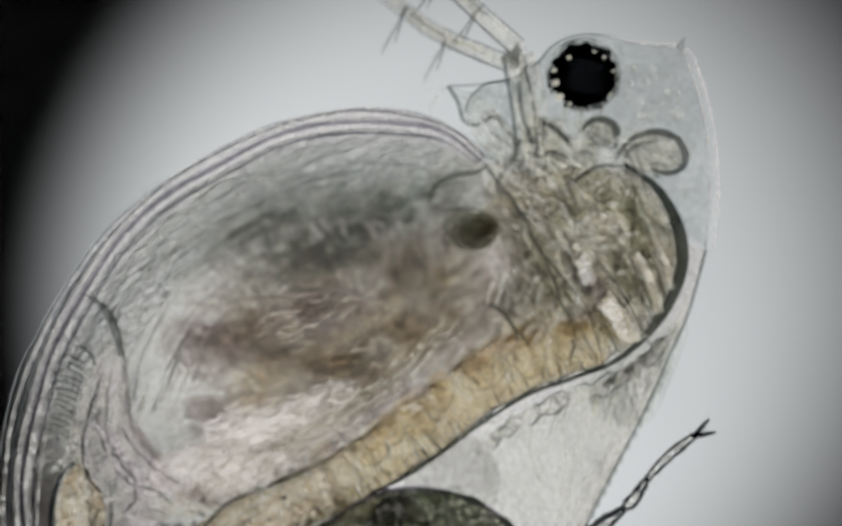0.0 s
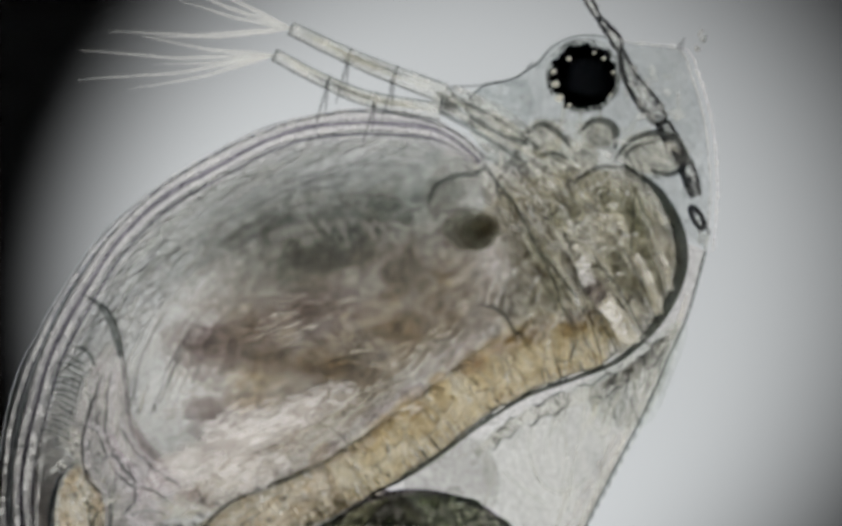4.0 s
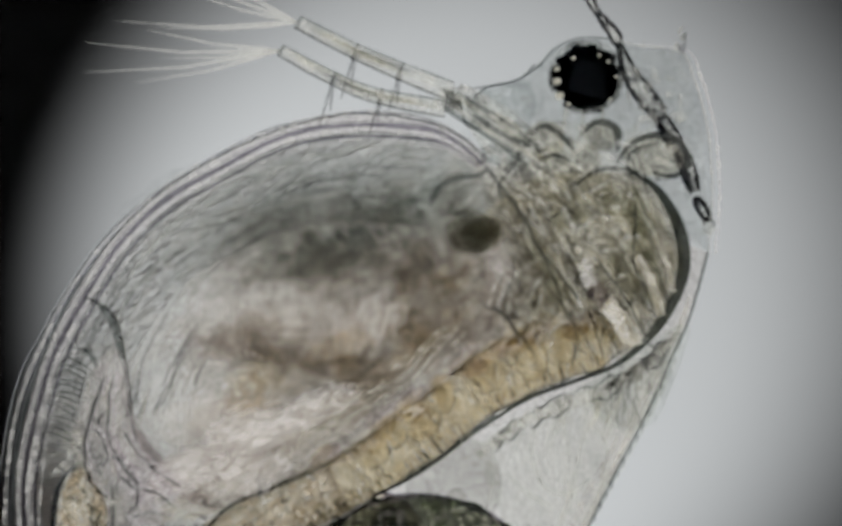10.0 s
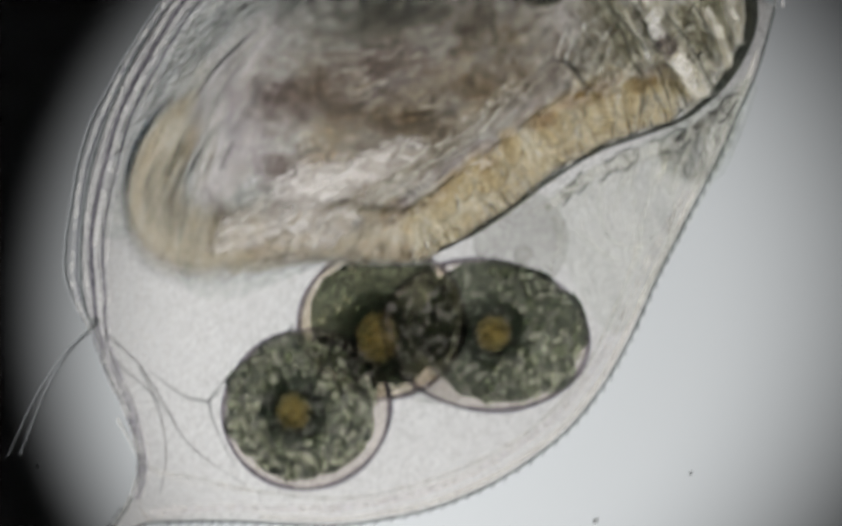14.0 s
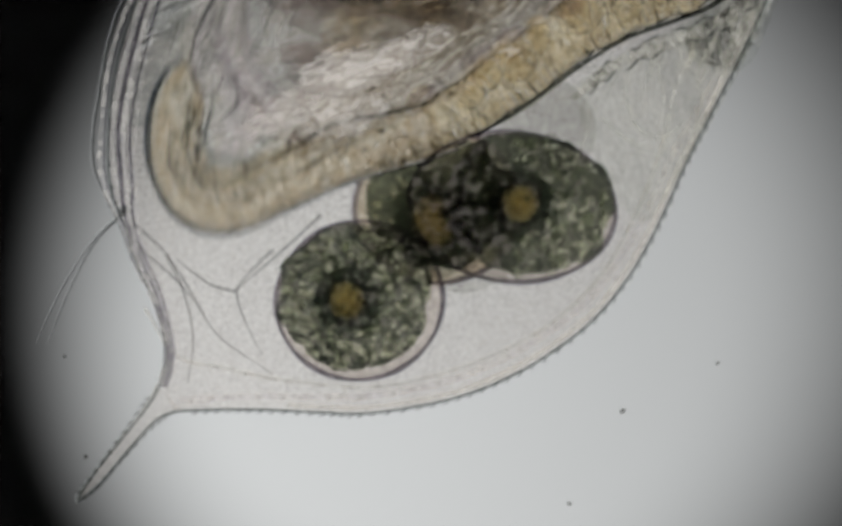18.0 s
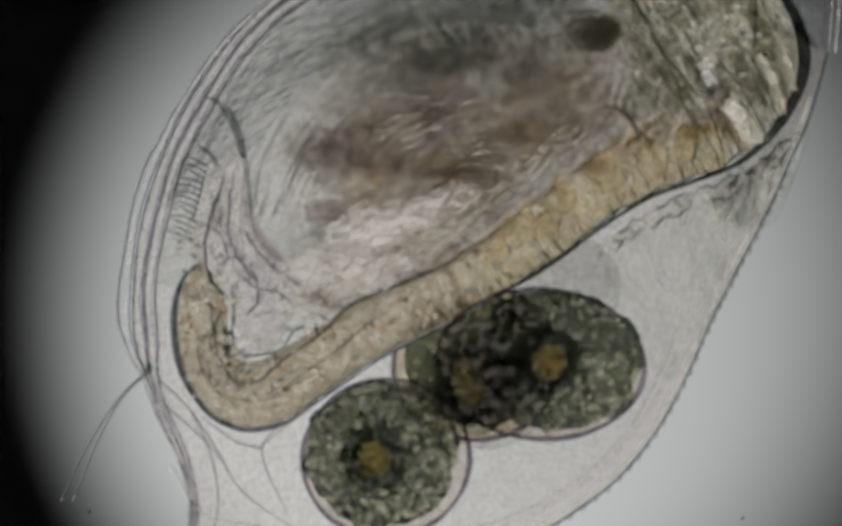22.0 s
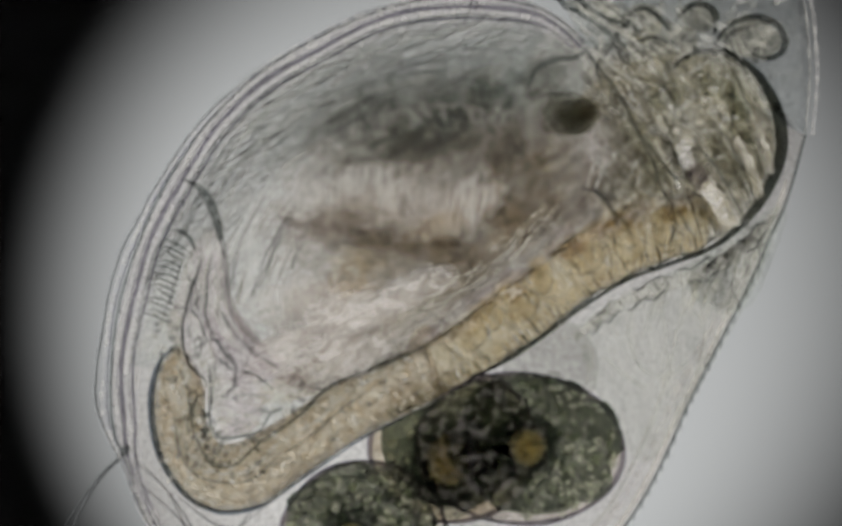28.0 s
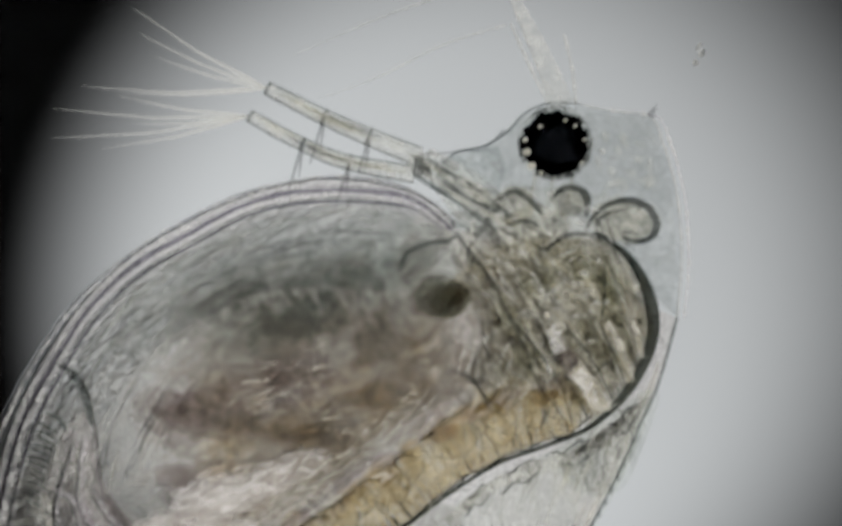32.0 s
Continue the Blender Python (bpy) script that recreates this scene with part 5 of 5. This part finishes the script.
def egg(name, label, c, rad, turn, seed, grains=420, drop=(-20, -10), drop_r=38, z=0, skin=M_EGGSKIN, fill=0.9, yolk=M_YOLK, tall=1.05, lean=4, squash=1.0, bare=(9999, 9999)):
    e = thing(name, label, "egg", "eggs in the brood pouch", at=V(*c, z))
    r = random.Random(seed)
    shell_part = part("membrane", Geo().blob(V(*c, z), rad, turn, 48, 28), skin, e, "thin clear membrane")
    ct, st = math.cos(radians(turn)), math.sin(radians(turn))
    # dark ring in place of the edge that the membrane's refraction would draw
    rim = [V(c[0] + rad[0] * math.cos(q) * ct * 0.985 + rad[1] * math.sin(q) * st * 0.985, c[1] - rad[0] * math.cos(q) * st * 0.985 + rad[1] * math.sin(q) * ct * 0.985, z) for q in np.linspace(0, 2 * math.pi, 65)]
    part("membrane_edge", Geo().tube(np.array(rim), [5.2 + 1.2 * math.sin(q * 1.3) for q in range(30)], 8), M_EGGEDGE, shell_part, "dark purple-grey rim")
    part("yolk", Geo().blob(V(c[0] + lean, c[1] - 8, z - 10), [rad[0] * fill * squash, rad[1] * fill, rad[2] * fill], turn, 48, 24, 0.16, 2.8, seed), yolk, e, "dark green grainy yolk")
    for k in range(grains):
        u, a = math.sqrt(r.uniform(0.0, 0.95)) * fill, r.uniform(0, 2 * math.pi)
        x, y = u * rad[0] * squash * math.cos(a), u * rad[1] * math.sin(a)
        q = (c[0] + lean + x * ct + y * st, c[1] - x * st + y * ct)
        if math.dist(q, (c[0] + drop[0], c[1] + drop[1])) < drop_r * 1.5 or bare[0] < q[0] < bare[1]:
            continue
        h = rad[2] * math.sqrt(max(0.02, 1 - u * u)) * r.uniform(0.3, 0.86)
        s = r.uniform(4, 10)
        part("yolk_grain", Geo().blob(V(*q, z + h), (s, s * r.uniform(0.7, 1), s * 0.8), r.uniform(0, 180), 12, 8), M_GRAIN, e)
    d = V(c[0] + drop[0], c[1] + drop[1], z + rad[2] * 0.93)
    # nested dark tints round the oil drop, weaker outwards
    for k, far in enumerate((1.25, 1.4, 1.6, 1.85, 2.15)):
        part("dark_zone", Geo().blob(d - (0, 0, 14 + 9 * k), (drop_r * far, drop_r * far * tall, 4), 0, 28, 8, 0.16, 1.4, seed + k), M_OILRING, e, "dark zone round the oil drop")
    for k, far in enumerate((1.0, 0.84, 0.66, 0.46)):
        part("oil_drop", Geo().blob(d + (0, 0, 9 * k), (drop_r * far, drop_r * far * tall, 4), 0, 28, 14, 0.09, 2, seed + k), M_OIL, e, "amber oil drop")
    for far, width in ((1.12, 3.4), (1.62, 5.0)):
        ring = [d + (drop_r * far * math.cos(q), drop_r * far * tall * math.sin(q), 20) for q in np.linspace(0, 2 * math.pi, 33)]
        part("drop_ring", Geo().tube(np.array(ring), [width * r.uniform(0.7, 1.3) for _ in range(14)], 8), M_OILRING, e, "dark ring round the oil drop")
    EGGS.append(e)


egg("egg", "round dark green egg with amber oil drop", (495, 1226), (158, 149, 140), 10, 11, drop=(-22, -2), drop_r=34, fill=0.885, lean=-8)
egg("egg", "oval dark egg with amber oil drop near its end", (786, 1054), (195, 141, 130), -3, 12, drop=(13, -6), drop_r=34, z=40, fill=0.93, lean=28, squash=0.84, bare=(0, 790), yolk=M_YOLKPALE)
egg("egg", "olive egg half hidden behind another egg", (660, 1052), (158, 144, 120), 8, 13, grains=90, drop=(-8, 26), drop_r=40, z=-90, skin=M_EGGSKINBACK, fill=0.84, yolk=M_YOLKPALE, tall=1.25, bare=(620, 2000))


def pale_egg(name, c, rad, z):
    e = thing(name, "pale grey clear egg behind the dark eggs", "egg", "eggs in the brood pouch", at=V(*c, z))
    part("membrane", Geo().blob(V(*c, z), rad, 10, 40, 20), M_GREY, e)
    part("yolk", Geo().blob(V(c[0] + 5, c[1] + 26, z), [q * 0.22 for q in rad], 0, 18, 10, 0.2, 2, 3), M_GREY, e)
    return e


egg_d = pale_egg("egg", (690, 1120), (105, 92, 70), -100)
egg_e = pale_egg("egg", (845, 905), (90, 96, 60), -110)
EGGS += [egg_d, egg_e]

# ---- loose scraps in the water ----


def filament():
    """A chain of dead algal cells that drifts past; it is drawn at its resting place beside the head."""
    f = thing("algal_filament", "dark broken chain of algal cells drifting in water", "alga", at=V(1180, 130, -244))
    line = [(1062, -90), (1085, -30), (1110, 15), (1140, 55), (1155, 85), (1172, 130), (1195, 165), (1222, 200), (1243, 235), (1262, 268), (1280, 304), (1296, 356)]
    p = spline([(x + 8, y, -244) for x, y in line], 100)
    side = np.stack([-np.gradient(p[:, 1]), np.gradient(p[:, 0]), 0 * p[:, 0]], 1)
    side /= np.linalg.norm(side, axis=1)[:, None]
    # each cell: from, to (shares of the chain), half-widths along it, wall thickness on either side
    cells = ((0.0, 0.2, (5, 7, 7, 6, 4), 3.0, 3.0), (0.2, 0.35, (4, 6, 8, 9, 5), 4.2, 4.2), (0.35, 0.68, (3, 9, 15, 16, 10), 5.4, 4.2),
             (0.68, 0.84, (8, 10, 11, 11, 8), 8.5, 5.0), (0.84, 1.0, (8, 10, 11, 10, 5), 8.0, 5.5))
    for a, b, ws, wall_l, wall_r in cells:
        i, j = int(a * 99), int(b * 99)
        n = j - i + 1
        half = np.interp(np.linspace(0, 1, n), np.linspace(0, 1, 5), ws)
        part("cell", Geo().tube(p[i:j + 1], list(half[:: max(1, n // 6)]), 10), M_ALGA, f)
        for s, wall in ((-1, wall_l), (1, wall_r)):
            wide = half + np.array([rnd.uniform(-1.2, 1.2) for _ in range(n)])
            part("cell_wall", Geo().tube(p[i:j + 1] + side[i:j + 1] * (s * wide)[:, None], (wall * 0.8, wall * rnd.uniform(0.9, 1.3), wall * rnd.uniform(0.8, 1.1), wall * rnd.uniform(0.9, 1.3), wall * 0.8), 7), M_ALGAWALL, f)
        part("cell_wall", Geo().blob(p[i] + (0, 0, 4), (ws[0] + 3, 5, 5), 30, 10, 6, 0.3, 2, i), M_ALGAWALL, f)
    for k in range(12):
        i = rnd.randrange(62, 98)
        part("clump", Geo().blob(p[i] - side[i] * rnd.uniform(2, 10) + (0, 0, 6), (rnd.uniform(5, 9), rnd.uniform(3, 6), 5), rnd.uniform(-70, -40), 10, 6, 0.4, 2, k), M_ALGAWALL, f)
    # whitened spots stand in for light that shines through the cells
    for k in range(34):
        i = rnd.randrange(42, 96)
        part("bright_spot", Geo().blob(p[i] + side[i] * rnd.uniform(-4, 9) + (0, 0, 14), (rnd.uniform(2, 5), rnd.uniform(1.5, 3), 3), rnd.uniform(-80, -20), 8, 6, 0.4, 2, k), M_BRIGHT, f)
    for dx, dy in ((-22, -38), (6, -42)):
        part("fork", Geo().tube(np.array([p[0], p[0] + (dx * 0.5, -dy * 0.5, 0), p[0] + (dx, -dy, 0)]), (5, 5, 2), 7), M_ALGAWALL, f)
    return f


def scrap(label, c, size, seed, n=5):
    s = thing("debris_scrap", label, "debris", at=V(*c, -245))
    r = random.Random(seed)
    for k in range(n):
        part("fragment", Geo().blob(V(c[0] + r.uniform(-size, size) * 0.6, c[1] + r.uniform(-size, size), -250), (size * r.uniform(0.25, 0.5), size * r.uniform(0.15, 0.35), 6), r.uniform(40, 110), 12, 8, 0.4, 2, seed + k), r.choice((M_ALGA, M_EDGE, M_FIBRE)), s)
    a = np.linspace(0, 2 * math.pi, 25)
    if seed == 3:
        ring = np.array([V(c[0] - 14 + 24 * math.cos(q) * 0.5 + 8 * math.sin(q) * 0.86, c[1] - 22 + 24 * math.cos(q) * 0.86 - 8 * math.sin(q) * 0.5, -248) for q in a])
        part("cell_wall", Geo().tube(ring, 5, 7), M_ALGAWALL, s)
        part("cell", Geo().blob(V(c[0] - 14, c[1] - 22, -252), (20, 8, 4), -60, 14, 8), M_ALGA, s)
    return s


alga = filament()
scrap_a = scrap("small dark fragment beside the head", (1330, 412), 24, 3)
scrap_b = scrap("tiny clear fragment above the head", (1280, 62), 20, 8)


def specks():
    made = []
    for x, y, r in ((-28, 1523, 5), (-68, 1333, 4), (989, 1436, 6), (1169, 1346, 4), (888, 1612, 5)):
        s = thing("dust_speck", "tiny grey dust speck on the slide", "dust", "specks on the slide", at=V(x, y, -258))
        part("grain", Geo().blob(V(x, y, -255), (r, r * 0.8, 4), rnd.uniform(0, 180), 10, 6, 0.3, 2, x), M_SPECK, s)
        made.append(s)
    return made


SPECKS = specks()

# ---- what moves ----
# the slide under the objective: seconds, and the way of the specimen on the chart
STAGE = [(0.0, -3, -5), (3.5, -4, -4), (5.5, -2, 0), (8.0, -1, 0), (11.5, 1, 1), (12.1, 1, -3), (12.2, 4, -12), (12.3, 22, -72), (12.4, 42, -150), (12.5, 53, -193), (12.65, 55, -197), (12.8, 62, -222),
         (13.0, 81, -291), (13.5, 94, -362), (13.8, 104, -402), (14.0, 126, -458), (14.2, 140, -520), (14.5, 146, -570), (14.8, 149, -590), (15.3, 151, -596), (15.6, 151, -597), (17.4, 176, -664), (18.0, 177, -666),
         (18.6, 177, -665), (18.8, 230, -642), (19.0, 273, -623), (20.0, 273, -622), (20.5, 273, -600), (21.0, 269, -539), (21.5, 250, -464), (22.0, 224, -372), (22.5, 215, -323), (23.0, 203, -280), (25.5, 203, -281),
         (27.5, 186, -230), (28.0, 182, -219), (28.5, 168, -193), (29.0, 163, -188), (29.5, 131, -139), (30.0, 108, -104), (30.5, 58, -47), (31.0, 18, -8), (31.5, -19, 47), (32.0, -57, 122)]


def stage(t):
    ts = [r[0] for r in STAGE]
    return np.interp(t, ts, [r[1] for r in STAGE]), np.interp(t, ts, [r[2] for r in STAGE])


def carried_rows(home, own=()):
    """Rows for a thing that rides on the slide; own: (seconds, x, y, turn) of its own on the chart."""
    times = sorted({r[0] for r in STAGE} | {r[0] for r in own})
    rows = []
    for t in times:
        dx, dy = stage(t)
        ox, oy, turn = (np.interp(t, [r[0] for r in own], [r[k] for r in own]) for k in (1, 2, 3)) if own else (0, 0, 0)
        rows.append((t, pose((home[0] + dx + ox) * UM, (home[1] - dy - oy) * UM, home[2] * UM, 0, 0, turn)))
    return rows


def on_flea(ob, own):
    """Keys a part of the flea: own rows (seconds, x, y, turn), x and y on the chart."""
    home = ob.location.copy()
    walk(ob, [(t, pose(home.x + x * UM, home.y - y * UM, home.z, 0, 0, a)) for t, x, y, a in own])


ABDOMEN = [(0.0, 0, 0, 0), (13.6, 0, 0, 0), (13.9, 0, 0, -3), (14.0, 20, 0, -28), (14.1, 50, 10, -40), (14.2, 50, 10, -40), (14.3, 10, 0, -10), (14.4, 40, 0, -21), (14.55, 45, 0, -23), (14.7, 40, 0, -19), (14.8, 10, 0, -8), (14.9, 0, 0, -2), (15.5, 0, 0, 0),
           (17.2, 0, 0, 0), (17.45, 50, 10, -40), (17.55, 40, 0, -32), (17.7, 45, 0, -26), (17.9, 40, 0, -24), (18.0, 10, 0, -10), (18.1, 0, 0, -2), (18.3, 0, 0, 0), (32.0, 0, 0, 0)]
EGG_OWN = [[(0.0, 0, 0, 0), (13.5, 0, 4, 0), (13.9, -20, -2, 4), (14.0, -50, -5, 8), (14.25, -50, -5, 8), (14.4, -60, -40, 20), (14.5, -75, -28, 24), (14.8, -60, -25, 24), (15.0, 12, -10, 6), (15.3, 0, -6, 0), (17.2, 0, 0, 0), (17.5, -42, -10, 6), (17.6, -40, -40, 24),
            (17.9, -70, -20, 24), (18.0, -2, 0, 4), (18.4, 0, 0, 0), (32.0, 0, 0, 0)],
           [(0.0, 0, 0, 0), (13.4, 0, 8, 0), (14.0, -8, 28, -4), (14.5, -26, 12, -8), (14.9, -22, 8, -6), (15.0, -4, -18, 0), (15.5, -2, -12, 0), (17.2, 0, 0, 0), (17.5, -10, 38, 0), (17.9, -20, 14, -6), (18.05, -4, -10, 0), (18.5, -6, -10, 0), (21.5, -4, -6, 0), (23.0, 0, 0, 0), (32.0, 0, 0, 0)],
           [(0.0, 0, 0, 0), (13.0, -10, 0, 0), (13.5, -50, 0, 0), (14.0, -75, 8, 0), (14.5, -60, 10, 10), (14.9, -50, 5, 5), (15.1, -18, -8, 0), (17.2, -10, 0, 0), (17.5, -62, -8, 0), (17.9, -50, 0, 0), (18.1, 5, 0, 0), (32.0, 0, 0, 0)]]


def motions():
    walk(flea, carried_rows((0, 0, -260)))
    walk(cover_glass, carried_rows((0, 0, -262)))
    for s in SPECKS:
        walk(s, carried_rows(PIVOT[s]))
    for k, e in enumerate(EGGS):
        walk(e, carried_rows(PIVOT[e], EGG_OWN[k] if k < 3 else ()))
    # the chain swings up past the head, rests, and later drifts away
    chain = [(0.0, -52, 865, -72), (0.5, -30, 810, -70), (1.0, 37, 690, -65), (1.5, 58, 604, -66), (2.0, 100, 462, -57), (2.5, 132, 338, -38), (2.9, 67, 54, -13), (3.0, 12, 16, 1), (3.3, 5, 12, 0), (5.5, 4, 10, 0), (9.0, 0, 0, 0), (12.1, -5, -16, 0),
             (13.0, -5, -18, 0), (16.0, 60, -320, 10), (19.0, 90, -700, 14), (32.0, 120, -1000, 20)]
    walk(alga, carried_rows(PIVOT[alga], chain))
    walk(scrap_a, carried_rows(PIVOT[scrap_a], [(0.0, -420, 850, 0), (1.5, -280, 600, 0), (2.0, -200, 480, 0), (2.5, -75, 358, 0), (2.9, -14, 84, 0), (3.1, -6, 20, 0), (5.5, -2, 13, 0), (9.0, 0, 0, 0), (12.1, 0, -18, 0), (13.0, 0, -20, 0), (17.0, 60, -300, 0), (32.0, 60, -900, 0)]))
    walk(scrap_b, carried_rows(PIVOT[scrap_b], [(0.0, -110, 1040, 0), (0.7, -35, 888, 0), (1.4, 68, 700, 0), (1.8, 124, 614, 0), (2.1, 153, 547, 0), (2.6, 174, 218, 0), (2.8, 110, 77, 0), (3.5, 38, 7, 0), (6.2, 30, 5, 0), (9.0, 0, 0, 0), (12.1, -12, -20, 0), (31.0, 87, -92, 0), (32.0, 87, -92, 0)]))
    on_flea(abdomen_part, ABDOMEN)
    # the eye trembles
    on_flea(eye_part, [(k * 0.2, 1.5 * math.sin(k * 1.9), 2.0 * math.sin(k * 1.3 + 1), 7 * math.sin(k * 1.1)) for k in range(161)])
    # the limbs beat in turn
    beat = [(0.0, 0.0), (0.22, 0.1), (0.34, 1.0), (0.46, 0.6), (0.56, 0.0)]
    for k, limb in enumerate(FEEDERS):
        rows = []
        for j in range(161):
            t = j * 0.2
            s = np.interp((t - 0.05 * k) % 0.56, [b[0] for b in beat], [b[1] for b in beat])
            rows.append((t, 22 * s, 14 * s * (-1) ** k, -5 * s))
        on_flea(limb, rows)
    # the hind limbs' fans lie open and fold for a moment at each beat
    beats = [6.88, 7.45, 8.3, 9.35, 10.75, 11.75, 12.55, 23.6, 24.6, 25.8, 27.2, 28.45, 29.0, 30.1, 31.4]
    fold = [(0.0, 1), (2.1, 1), (2.2, 0.2), (2.3, 1), (5.2, 1), (5.45, 0)]
    for b in beats[:7]:
        fold += [(b - 0.12, 0), (b - 0.04, 1), (b + 0.05, 1), (b + 0.15, 0)]
    fold += [(13.5, 0), (13.7, 1), (22.3, 1), (22.5, 0)]
    for b in beats[7:]:
        fold += [(b - 0.12, 0), (b - 0.04, 1), (b + 0.05, 1), (b + 0.15, 0)]
    fold += [(31.75, 0), (31.9, 1), (32.0, 1)]
    for fan in FANS:
        home = fan.location.copy()
        walk(fan, [(t, pose(home.x, home.y + 20 * UM * f, home.z - 60 * UM * f, 84 * f, 0, 0)) for t, f in fold])
    for flap in FLAPS:
        home = flap.location.copy()
        walk(flap, [(t, pose(home.x, home.y - 20 * UM * (1 - f), home.z - 40 * UM * (1 - f), 84 * (1 - f), 0, 0)) for t, f in fold])
    # the swimming antenna strikes, then rests against the shell: seconds, turn of the base, turn of the branches on it
    strike = [(0.0, -48, 45), (0.1, -30, 20), (0.2, 22, 0), (0.3, -20, 20), (0.38, -48, 45), (0.44, -46, 44), (0.55, 20, 0), (0.72, 26, -6), (0.85, 24, -6), (0.95, 4, 8), (1.0, -26, 30), (1.06, -52, 46), (1.48, -50, 46), (1.55, -8, 8),
              (1.62, -26, 26), (1.7, -50, 46), (1.9, -50, 46), (1.96, -26, 20), (2.0, 4, 0), (2.05, 26, -8), (2.2, 16, -4), (2.42, 26, -8), (2.52, -46, 45), (2.85, -50, 46), (2.95, -20, 10), (3.0, 12, 0), (3.06, 26, -8), (3.2, -2, 2),
              (3.5, 4, -4), (5.5, 0, 0), (32.0, 0, 0)]
    on_flea(antenna_part, [(t, 0, 0, a) for t, a, b in strike])
    for br, share in zip(BRANCHES, (0.62, 0.8)):
        on_flea(br, [(t, 0, 0, share * b) for t, a, b in strike])
    on_flea(far_part, [(0.0, 0, -230, -30), (12.0, 0, -230, -30), (30.0, 0, -230, -30), (31.0, 0, -60, -15), (31.6, 0, 0, 0), (32.0, 0, 0, 0)])


motions()
